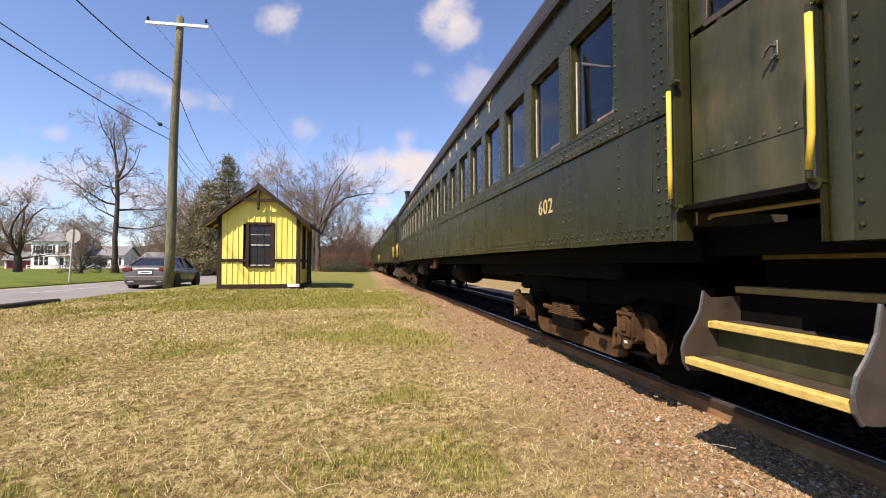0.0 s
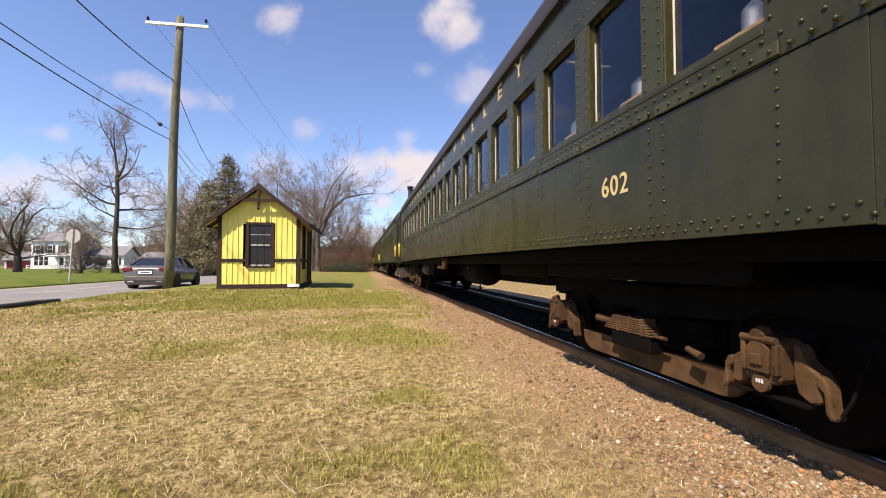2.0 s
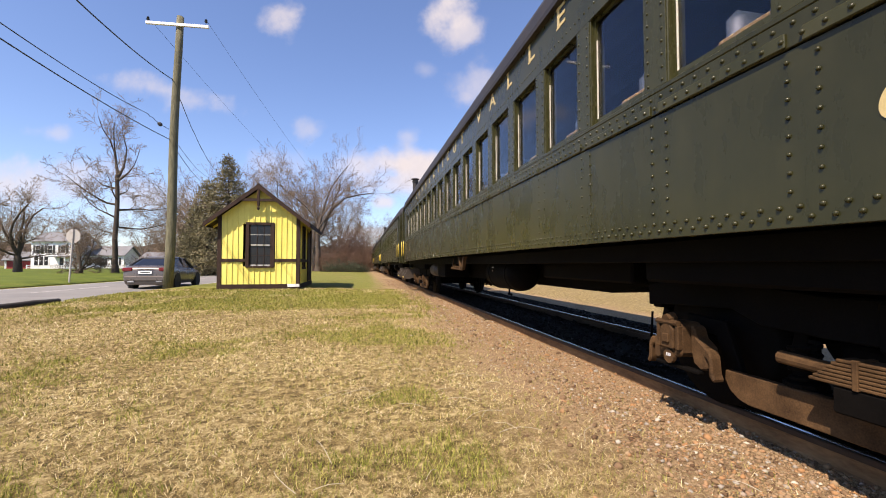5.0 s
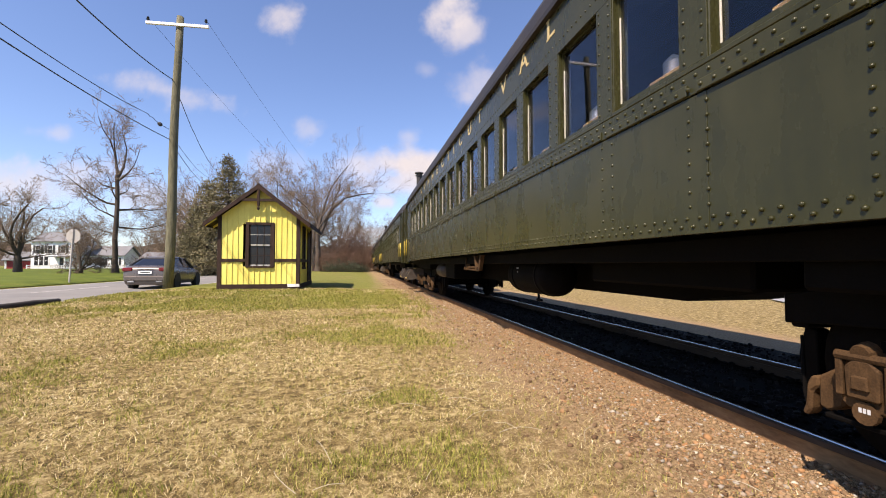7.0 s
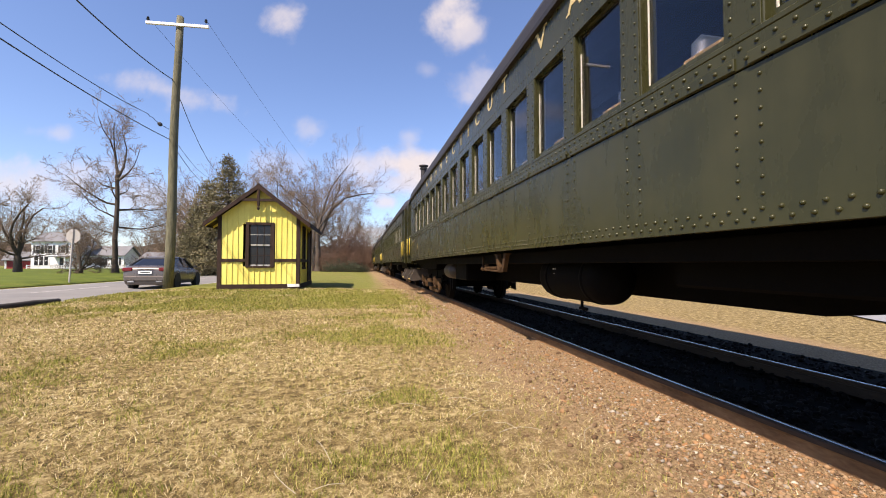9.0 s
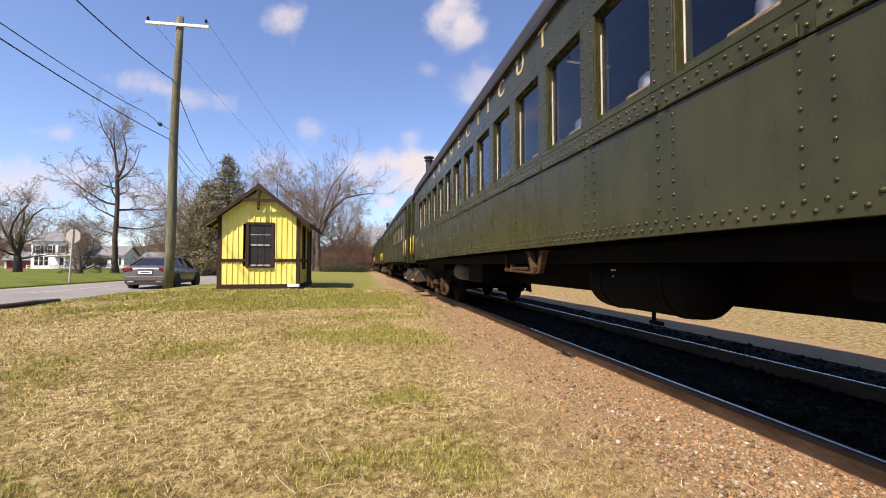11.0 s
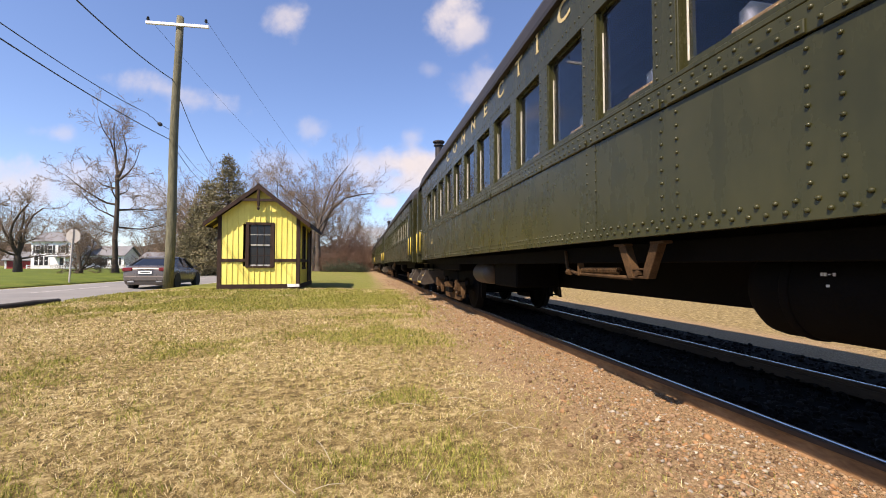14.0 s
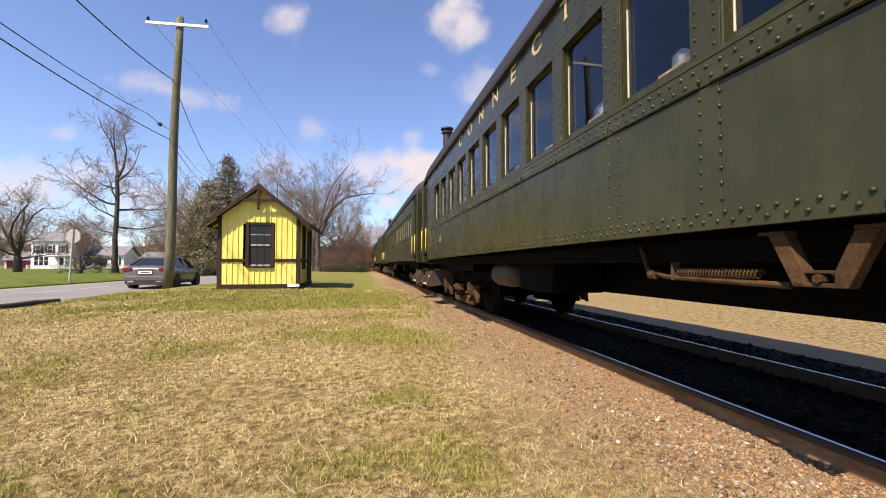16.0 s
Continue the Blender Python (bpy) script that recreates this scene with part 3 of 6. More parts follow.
def build_doorway(coach, way, sy):
    """Vestibule corner: post, trap door leaf, grab irons, folding steps. Drawn at the near end and mirrored by sy."""
    fl = (1, sy, 1)
    y1, y0, end = -HALF, -HALF - 0.82, -HALF - 1.17
    s0 = -HALF - 0.94

    def add(name, bm, material, parent=coach, label="", smooth=False):
        return part(name, bm, material, parent, label, way if parent is coach else None, smooth, fl)
    # rounded door jamb at the side sheet
    add("door_jamb", plate([(-SIDE + 0.0, y1 + 0.0), (-SIDE - 0.008, y1 - 0.015), (-SIDE + 0.005, y1 - 0.035), (-SIDE + 0.05, y1 - 0.045), (-SIDE + 0.10, y1 - 0.045), (-SIDE + 0.10, y1)], 2, Z_LOW, Z_EAVE, 0.0), COACH_GREEN, smooth=False)
    door = add("vestibule_door", box(-SIDE + 0.10, -SIDE + 0.14, y0 + 0.03, y1 - 0.05, 1.31, 2.27, 0.006), DOOR_GREEN, label="scuffed green vestibule door with a drop window")
    bm = box(-SIDE + 0.10, -SIDE + 0.14, y0 + 0.03, y0 + 0.15, 2.302, 3.15, 0.004)
    box(-SIDE + 0.10, -SIDE + 0.14, y1 - 0.17, y1 - 0.05, 2.302, 3.15, 0.004, bm)
    box(-SIDE + 0.10, -SIDE + 0.14, y0 + 0.151, y1 - 0.171, 3.02, 3.15, 0.004, bm)
    add("door_stile", bm, DOOR_GREEN, door)
    bm = box(-SIDE + 0.092, -SIDE + 0.1, y0 + 0.14, y1 - 0.16, 2.28, 2.315, 0.002)
    box(-SIDE + 0.092, -SIDE + 0.1, y0 + 0.135, y0 + 0.165, 2.316, 3.03, 0.002, bm)
    box(-SIDE + 0.092, -SIDE + 0.1, y1 - 0.185, y1 - 0.155, 2.316, 3.03, 0.002, bm)
    add("window_moulding", bm, STEP_STEEL, door, "bare worn window moulding")
    p = add("pane", box(-SIDE + 0.115, -SIDE + 0.12, y0 + 0.152, y1 - 0.172, 2.304, 3.018), PANE, door)
    p.visible_shadow = False
    add("door_header", box(-SIDE + 0.06, -SIDE + 0.14, y0 - 0.02, y1 - 0.062, 3.155, Z_EAVE, 0.005), DOOR_GREEN)
    v, f = rivet_heap([(y, 1.58 + (y - y0) * 0.0, -SIDE + 0.099) for y in np.arange(y0 + 0.1, y1 - 0.1, 0.075)] + [(y0 + 0.07, z, -SIDE + 0.099) for z in (1.45, 1.5, 1.62, 1.68)], 0.009, 0.007)
    bm = bmesh.new()
    vs = [bm.verts.new(c) for c in v]
    for t in f:
        bm.faces.new([vs[i] for i in t])
    add("door_rivets", bm, WORN_METAL, door)
    add("kick_plate_seam", box(-SIDE + 0.096, -SIDE + 0.1, y0 + 0.03, y1 - 0.05, 1.555, 1.561), DOOR_GREEN, door)
    bm = box(-SIDE + 0.088, -SIDE + 0.1, y0 + 0.240, y0 + 0.262, 1.90, 1.99, 0.003)
    pipe([(-SIDE + 0.09, y0 + 0.25, 1.965), (-SIDE + 0.060, y0 + 0.25, 1.965), (-SIDE + 0.058, y0 + 0.275, 1.945), (-SIDE + 0.06, y0 + 0.285, 1.925)], 0.008, 8, bm)
    rod((-SIDE + 0.09, y0 + 0.25, 1.915), (-SIDE + 0.07, y0 + 0.25, 1.915), 0.012, None, 8, bm)
    add("door_latch", bm, WORN_METAL, door, "worn brass-grey door latch")
    # corner post: wide, half round to the end
    arc = [(-SIDE + 0.14, y0 + 0.02), (-SIDE + 0.0, y0 + 0.012), (-SIDE - 0.012, y0 - 0.01)]
    arc += [(-SIDE + 0.045 - 0.06 * math.cos(radians(a)), y0 - 0.06 - 0.06 * math.sin(radians(a))) for a in range(-60, 61, 10)]
    arc += [(-SIDE + 0.0, y0 - 0.105), (-SIDE - 0.003, end), (-SIDE + 0.14, end)]
    add("corner_post", plate(arc, 2, 1.055, Z_EAVE), COACH_GREEN)
    v, f = rivet_heap([(y0 - 0.13, z, -SIDE - 0.001) for z in np.arange(1.11, 3.28, 0.085)], 0.012, 0.011)
    bm = bmesh.new()
    vs = [bm.verts.new(c) for c in v]
    for t in f:
        bm.faces.new([vs[i] for i in t])
    add("post_rivets", bm, COACH_GREEN)
    # grab irons
    for y, lo, hi, lean in ((y1 - 0.055, 1.335, 1.95, 0.0), (y0 - 0.005, 1.335, 1.95, -0.03)):
        x = -SIDE - 0.05
        g = add("grab_iron", pipe([(x, y - lean * 0.6, lo), (x, y - lean * 0.1, lo + 0.14), (x, y, (lo + hi) / 2), (x, y, hi)], 0.0135, 10), YELLOW_RAIL, label="yellow grab iron", smooth=True)
        bm = pipe([(x, y, hi - 0.005), (x, y, hi + 0.03), (x + 0.03, y, hi + 0.055), (x + 0.065, y, hi + 0.055)], 0.011, 8)
        rod((x + 0.03, y, hi + 0.055), (x + 0.06, y, hi + 0.055), 0.022, None, 8, bm)
        add("bracket", bm, COACH_GREEN, g)
        yl = y - lean * 0.6
        bm = pipe([(x, yl, lo + 0.005), (x, yl, lo - 0.03), (x + 0.03, yl, lo - 0.05), (x + 0.065, yl, lo - 0.05)], 0.011, 8)
        rod((x + 0.03, yl, lo - 0.05), (x + 0.06, yl, lo - 0.05), 0.026, None, 8, bm)
        add("bracket", bm, COACH_GREEN, g)
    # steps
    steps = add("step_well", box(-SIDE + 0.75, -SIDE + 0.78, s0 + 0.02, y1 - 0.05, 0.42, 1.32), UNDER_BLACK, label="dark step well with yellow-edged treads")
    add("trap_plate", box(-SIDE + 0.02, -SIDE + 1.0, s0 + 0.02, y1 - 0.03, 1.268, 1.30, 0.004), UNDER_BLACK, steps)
    add("trap_edge", pipe([(-SIDE + 0.13, s0 + 0.03, 1.236), (-SIDE + 0.13, y1 - 0.15, 1.236), (-SIDE + 0.15, y1 - 0.11, 1.225)], 0.011, 8), YELLOW_SHADED, steps, "yellow trap edge, darkened for shade")
    for k, (dx, z) in enumerate(((0.0, 0.455), (0.15, 0.648), (0.34, 0.84), (0.53, 1.03))):
        add("tread", box(-SIDE + dx + 0.012, -SIDE + dx + 0.24, s0 + 0.045, y1 - 0.085, z - 0.03, z, 0.003), STEP_STEEL, steps)
        bm = box(-SIDE + dx - 0.006, -SIDE + dx + 0.011, s0 + 0.04, y1 - 0.08, z - 0.034, z + 0.004, 0.004)
        box(-SIDE + dx + 0.011, -SIDE + dx + 0.05, s0 + 0.04, y1 - 0.08, z - 0.002, z + 0.005, 0.002, bm)
        add("tread_edge", bm, YELLOW_TREAD if k < 2 else YELLOW_SHADED, steps, "yellow ribbed tread edge" if k < 2 else "yellow tread edge, darkened for the shade in the well")
        # Upper risers go from green to near black for shade in the well.
        if k < 3:
            add("riser", box(-SIDE + dx + 0.21, -SIDE + dx + 0.22, s0 + 0.05, y1 - 0.09, z + 0.002, z + 0.16), DOOR_GREEN if k == 0 else UNDER_BLACK, steps)
    cheek = [(-SIDE - 0.012, 0.43), (-SIDE - 0.02, 0.50), (-SIDE + 0.0, 0.56), (-SIDE + 0.055, 0.63), (-SIDE + 0.10, 0.71), (-SIDE + 0.125, 0.82), (-SIDE + 0.17, 0.78), (-SIDE + 0.75, 0.80), (-SIDE + 0.75, 0.55), (-SIDE + 0.3, 0.40), (-SIDE + 0.1, 0.375), (-SIDE + 0.02, 0.385)]
    for y in (y1 - 0.082, s0 + 0.030):
        c = add("step_cheek", plate(cheek, 1, y - 0.006, y + 0.006), STEP_STEEL, steps, "brown curved step cheek")
        add("cheek_bead", pipe([(a, y, b) for a, b in cheek[11:] + cheek[:6]], 0.009, 6), WORN_METAL, steps)
    add("end_wall", box(-SIDE + 0.14, 0.0, end + 0.03, end + 0.08, 1.02, Z_EAVE + 0.02), COACH_GREEN)
    add("bulkhead", box(-SIDE + 0.06, -0.001, y1 + 0.04, y1 + 0.08, 1.2, Z_EAVE + 0.15), INSIDE)


def build_truck(coach, yc):
    """Four-wheel truck: cast frame, equalizer bars, journal boxes, springs, wheels; y along the track."""
    wb = 1.20
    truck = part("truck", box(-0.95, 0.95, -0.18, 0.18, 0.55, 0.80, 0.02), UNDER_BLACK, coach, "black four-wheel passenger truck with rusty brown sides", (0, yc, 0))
    # Black plate added to close the bright gap seen through the truck.
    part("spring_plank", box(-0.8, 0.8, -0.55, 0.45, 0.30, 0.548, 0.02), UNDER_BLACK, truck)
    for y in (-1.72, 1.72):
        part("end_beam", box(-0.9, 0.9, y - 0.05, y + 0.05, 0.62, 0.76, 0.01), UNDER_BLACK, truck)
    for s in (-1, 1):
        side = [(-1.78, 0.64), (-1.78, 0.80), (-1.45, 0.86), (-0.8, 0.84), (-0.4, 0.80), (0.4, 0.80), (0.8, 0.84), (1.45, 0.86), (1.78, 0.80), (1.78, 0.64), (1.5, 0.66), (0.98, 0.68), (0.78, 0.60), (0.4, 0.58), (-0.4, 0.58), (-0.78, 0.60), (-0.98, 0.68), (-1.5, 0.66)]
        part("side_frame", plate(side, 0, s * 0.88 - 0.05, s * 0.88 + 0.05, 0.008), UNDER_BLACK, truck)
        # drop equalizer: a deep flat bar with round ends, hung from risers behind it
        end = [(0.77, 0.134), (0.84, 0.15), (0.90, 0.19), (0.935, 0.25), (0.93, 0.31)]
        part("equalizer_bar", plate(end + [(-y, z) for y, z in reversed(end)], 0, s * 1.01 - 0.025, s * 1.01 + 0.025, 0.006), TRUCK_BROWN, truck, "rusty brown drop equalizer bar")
        # Risers of the bar, near black: the shade behind the boxes is coloured in.
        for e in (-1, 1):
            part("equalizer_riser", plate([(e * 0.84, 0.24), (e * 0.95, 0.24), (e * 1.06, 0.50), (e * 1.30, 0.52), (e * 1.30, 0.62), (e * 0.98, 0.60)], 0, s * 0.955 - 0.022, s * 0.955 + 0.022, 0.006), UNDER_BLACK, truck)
        for y in (-0.52, 0.52):
            bm = bmesh.new()
            coil = [(s * 0.93 + 0.065 * math.cos(a), y + 0.065 * math.sin(a), 0.33 + a * 0.0085) for a in np.arange(0, 26, 0.5)]
            pipe(coil, 0.015, 6, bm)
            part("coil_spring", bm, UNDER_BLACK, truck)
            seat = turned([(0.10, 0.0), (0.10, 0.02), (0.06, 0.035)], 12)
            part("spring_seat", seat, UNDER_BLACK, truck, "", (s * 0.93, y, 0.315))
        # elliptic spring seen on edge: rolled eyes and short leaves with bands across
        bm = bmesh.new()
        x = s * 1.135
        for k in range(7):
            box(x - 0.055, x + 0.055, -0.31 + 0.02 * k, 0.30 - 0.02 * k, 0.425 + 0.0175 * k, 0.440 + 0.0175 * k, 0.004, bm)
        for y in (-0.20, -0.05, 0.10):
            box(x - 0.062, x + 0.062, y - 0.012, y + 0.012, 0.42, 0.552, 0.003, bm)
        rod((x - s * 0.01, 0.12, 0.472), (x, 0.48, 0.488), 0.034, None, 12, bm)
        rod((x, -0.40, 0.432), (x, -0.20, 0.430), 0.014, None, 8, bm)
        part("leaf_spring", bm, TRUCK_BROWN, truck, "rusty leaf spring")
        # Black block added below the leaves to shade the equalizer bar.
        part("spring_saddle", box(x - 0.05, x + 0.05, -0.29, 0.20, 0.30, 0.42, 0.008), UNDER_BLACK, truck)
        hanger = rod((x, -0.72, 0.375), (x, -0.60, 0.405), 0.026, 0.020, 8)
        part("spring_hanger", hanger, TRUCK_BROWN, truck)
        for y in (-wb, wb):
            x = s * 1.135
            bm = plate([(y - 0.105, 0.37), (y - 0.108, 0.55), (y - 0.08, 0.58), (y + 0.08, 0.58), (y + 0.108, 0.55), (y + 0.105, 0.37), (y + 0.07, 0.345), (y - 0.07, 0.345)], 0, x - s * 0.10, x + s * 0.07, 0.012)
            box(x + s * 0.075 - 0.02, x + s * 0.075 + 0.02, y - 0.105, y - 0.075, 0.40, 0.56, 0.006, bm)
            box(x + s * 0.075 - 0.02, x + s * 0.075 + 0.02, y + 0.075, y + 0.105, 0.40, 0.56, 0.006, bm)
            rod((x + s * 0.085, y - 0.10, 0.575), (x + s * 0.085, y + 0.10, 0.575), 0.020, None, 8, bm)
            rod((x + s * 0.04, y, 0.60), (x + s * 0.10, y, 0.59), 0.045, 0.038, 10, bm)
            jb = part("journal_box", bm, TRUCK_BROWN, truck, "rusty brown cast journal box")
            bm = plate([(y - 0.06, 0.40), (y + 0.06, 0.40), (y + 0.066, 0.53), (y + 0.03, 0.565), (y - 0.03, 0.565), (y - 0.066, 0.53)], 0, x + s * 0.073, x + s * 0.10, 0.008)
            plate([(y - 0.035, 0.44), (y + 0.035, 0.44), (y + 0.03, 0.50), (y - 0.03, 0.50)], 0, x + s * 0.098, x + s * 0.115, 0.006, bm)
            part("box_lid", bm, TRUCK_BROWN, jb, "hinged journal box lid")
            bm = rod((x + s * 0.06, y, 0.345), (x + s * 0.085, y, 0.345), 0.048, None, 12)
            part("lid_lip", bm, TRUCK_BROWN, jb)
            bm = bmesh.new()
            for k in range(3):
                box(x + s * 0.0855 - 0.001, x + s * 0.0855 + 0.0015, y - 0.022 + 0.016 * k, y - 0.011 + 0.016 * k, 0.346, 0.366, 0, bm)
            part("stencil_mark", bm, WHITE_MARK, jb, "small white stencil bars")
            for e in (-1, 1):
                lug = [(y + e * 0.113, 0.57), (y + e * 0.149, 0.55), (y + e * 0.167, 0.49), (y + e * 0.239, 0.44), (y + e * 0.243, 0.30), (y + e * 0.198, 0.285), (y + e * 0.135, 0.32), (y + e * 0.113, 0.40)]
                p = part("pedestal", plate(lug, 0, x - s * 0.09, x + s * 0.01, 0.012), TRUCK_BROWN, truck, "rusty cast pedestal jaw")
                jaw = [(y + e * 0.230, 0.44), (y + e * 0.266, 0.435), (y + e * 0.288, 0.39), (y + e * 0.297, 0.29), (y + e * 0.315, 0.25), (y + e * 0.293, 0.235), (y + e * 0.266, 0.27), (y + e * 0.261, 0.36), (y + e * 0.230, 0.39)]
                part("hanger_jaw", plate(jaw, 0, x - s * 0.06, x + s * 0.02, 0.010), TRUCK_BROWN, p, "worn brake hanger jaw")
                if e * y > 0:
                    part("hanger_rod", pipe([(x - s * 0.02, y + e * 0.302, 0.245), (x - s * 0.04, y + e * 0.342, 0.34), (x - s * 0.10, y + e * 0.396, 0.60)], 0.009, 6), UNDER_BLACK, p)
            part("pedestal_tie", box(x - 0.03, x + 0.02, y - 0.2, y + 0.2, 0.262, 0.285, 0.005), UNDER_BLACK, truck)
    for y in (-wb, wb):
        prof = [(0.05, -0.85), (0.085, -0.85), (0.085, -0.82), (0.40, -0.815), (0.455, -0.82), (0.46, -0.72), (0.485, -0.715), (0.485, -0.685), (0.44, -0.68), (0.40, -0.70), (0.11, -0.72), (0.08, -0.66)]
        bm = turned([(0.05, -1.0)] + prof + [(r, -h) for r, h in reversed(prof)] + [(0.05, 1.0)], 28, "X")
        part("wheel_set", bm, UNDER_BLACK, truck, "dark steel wheel set", (0, y, 0.46), True)
    for s in (-1, 1):
        for y in (-wb - 0.55, -wb + 0.55, wb - 0.55, wb + 0.55):
            part("brake_shoe", plate([(-0.05, 0.28), (0.05, 0.30), (0.06, 0.46), (0.02, 0.62), (-0.04, 0.60)], 0, s * 0.75 - 0.05, s * 0.75 + 0.05, 0.006), UNDER_BLACK, truck, at=(0, y, 0))
    return truck


def tank(coach, y0, y1, x, z, r, label, material=UNDER_BLACK):
    h = y1 - y0
    prof = [(0.02, 0), (r * 0.45, 0.012), (r * 0.8, 0.05), (r * 0.97, 0.11), (r, 0.16), (r, h - 0.16), (r * 0.97, h - 0.11), (r * 0.8, h - 0.05), (r * 0.45, h - 0.012), (0.02, h)]
    return part("air_tank", turned(prof, 28, "Y"), material, coach, label, (x, y0, z), True)


def build_underside(coach):
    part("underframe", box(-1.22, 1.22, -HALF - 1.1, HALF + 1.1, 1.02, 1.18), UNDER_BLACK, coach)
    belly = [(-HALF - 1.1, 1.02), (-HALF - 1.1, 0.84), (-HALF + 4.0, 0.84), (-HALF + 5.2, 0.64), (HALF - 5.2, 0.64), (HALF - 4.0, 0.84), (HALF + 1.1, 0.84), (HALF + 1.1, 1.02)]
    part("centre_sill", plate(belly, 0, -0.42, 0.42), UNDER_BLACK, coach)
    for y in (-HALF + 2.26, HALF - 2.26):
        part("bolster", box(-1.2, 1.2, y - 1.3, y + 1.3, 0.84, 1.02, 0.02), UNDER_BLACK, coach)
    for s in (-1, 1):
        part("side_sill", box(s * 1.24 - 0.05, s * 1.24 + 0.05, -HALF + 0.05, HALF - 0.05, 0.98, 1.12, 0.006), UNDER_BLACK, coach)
    t = tank(coach, -2.55, -1.17, -0.88, 0.83, 0.26, "large black air reservoir with white stencil marks")
    for y in (0.25, 1.05):
        part("tank_strap", turned([(0.264, 0), (0.268, 0.004), (0.268, 0.046), (0.264, 0.05)], 28, "Y"), UNDER_BLACK, t, at=(0, y, 0), smooth=True)
    bm = pipe([(-0.05, 0.62, -0.25), (-0.05, 0.62, -0.33)], 0.016)
    rod((-0.05, 0.52, -0.335), (-0.05, 0.66, -0.335), 0.018, None, 8, bm)
    part("drain_cock", bm, UNDER_BLACK, t)
    own = bmesh.new()
    for a, b, lo, hi in ((0.83, 0.84, 0.082, 0.098), (0.85, 0.86, 0.088, 0.092), (0.868, 0.878, 0.082, 0.098), (0.883, 0.893, 0.082, 0.098), (0.855, 0.87, 0.03, 0.042)):
        box(-0.258, -0.252, a, b, lo, hi, 0, own)
    part("stencil_mark", own, WHITE_MARK, t, "white stencil bars")
    # V-shaped hanger with its crosspiece, and the brake rod beside it
    own = bmesh.new()
    x = -1.43
    for s in (-1, 1):
        plate([(s * 0.215, 1.10), (s * 0.135, 1.10), (s * 0.06, 0.94), (s * 0.055, 0.872), (s * 0.105, 0.872)], 0, x - 0.03, x + 0.03, 0.004, own)
        box(x - 0.035, x + 0.035, s * 0.135, s * 0.26, 1.098, 1.115, 0.003, own)
    box(x - 0.03, x + 0.03, -0.10, 0.10, 0.872, 0.890, 0.003, own), box(x - 0.025, x + 0.025, -0.065, 0.065, 0.928, 0.942, 0.003, own)
    rod((x - 0.04, 0, 0.908), (x + 0.04, 0, 0.908), 0.020, None, 6, own)
    part("queen_post", own, TRUCK_BROWN, coach, "brown V-shaped steel hanger", (0, -0.745, 0))
    own = bmesh.new()
    pipe([(-1.3, 0.15, 0.78), (-1.3, 0.95, 0.80), (-1.28, 1.15, 0.84), (-1.22, 1.3, 1.0)], 0.016, 8, own)
    pipe([(-1.3 + 0.022 * math.cos(a), 0.30 + a * 0.0034, 0.83 + 0.022 * math.sin(a)) for a in np.arange(0, 155, 0.7)], 0.0055, 5, own)
    box(-1.33, -1.27, 0.86, 0.875, 0.78, 0.89, 0.004, own), rod((-1.3, 1.05, 0.81), (-1.3, 1.10, 0.81), 0.03, None, 8, own)
    part("brake_rod", own, TRUCK_BROWN, coach, "brake rod with a coil spring", (-0.08, -0.72, 0.09))
    tank(coach, 3.70, 4.60, -1.02, 0.82, 0.19, "small grey brake cylinder", STEP_STEEL)
    part("battery_box", box(-1.15, -0.5, 2.35, 3.35, 0.64, 1.02, 0.02), UNDER_BLACK, coach)
    part("battery_box", box(-1.0, -0.45, -5.2, -3.4, 0.80, 1.02, 0.02), UNDER_BLACK, coach)
    part("battery_box", box(0.5, 1.25, -3.6, -1.2, 0.66, 1.02, 0.02), UNDER_BLACK, coach)
    for s in (-1, 1):
        own = bmesh.new()
        rod((0, s * (HALF + 1.1), 0.86), (0, s * (HALF + 1.52), 0.86), 0.09, None, 10, own)
        box(-0.13, 0.13, s * (HALF + 1.40) - 0.1, s * (HALF + 1.40) + 0.14, 0.74, 1.0, 0.03, own)
        part("coupler", own, UNDER_BLACK, coach)
        own = bmesh.new()
        box(-0.55, 0.55, s * (HALF + 1.17), s * (HALF + 1.42), 1.25, 3.35, 0.02, own)
        part("diaphragm", own, UNDER_BLACK, coach, "black pleated gangway diaphragm")


def build_interior(coach, seats=True):
    part("floor", box(-SIDE + 0.06, SIDE - 0.06, -HALF + 0.1, HALF - 0.1, 1.2, 1.25), INSIDE, coach)
    for s in (-1, 1):
        part("inner_wall", box(s * (SIDE - 0.09), s * (SIDE - 0.055), -HALF + 0.1, HALF - 0.1, 1.25, Z_SILL - 0.02), INSIDE, coach)
        part("inner_header", box(s * (SIDE - 0.09), s * (SIDE - 0.055), -HALF + 0.1, HALF - 0.1, Z_TOP, Z_EAVE), INSIDE, coach)
    if seats:
        bm = box(-0.48, 0.48, -0.07, 0.07, 1.62, 2.34, 0.065)
        box(-0.48, 0.48, 0.0, 0.48, 1.50, 1.64, 0.04, bm)
        box(-0.44, 0.44, 0.1, 0.4, 1.25, 1.5, 0.01, bm)
        me = mesh_of("seat", bm, SEAT_BLUE, True)
        for k in range(WINDOWS):
            for s in (-1, 1):
                link("seat", me, coach, (s * 0.88, FIRST + k * PITCH + 0.26 + 0.06 * ((k * 7) % 3), 0), "blue-grey vinyl coach seat")
    bm = turned([(0.01, 0), (0.04, 0.0), (0.05, 0.02), (0.03, 0.05), (0.02, 0.06)], 14)
    me = mesh_of("ceiling_lamp", bm, LAMP_GLOW)
    for k in range(6):
        link("ceiling_lamp", me, coach, (-0.55, -HALF + 1.8 + k * 2.9, 3.90), "dim warm ceiling lamp")


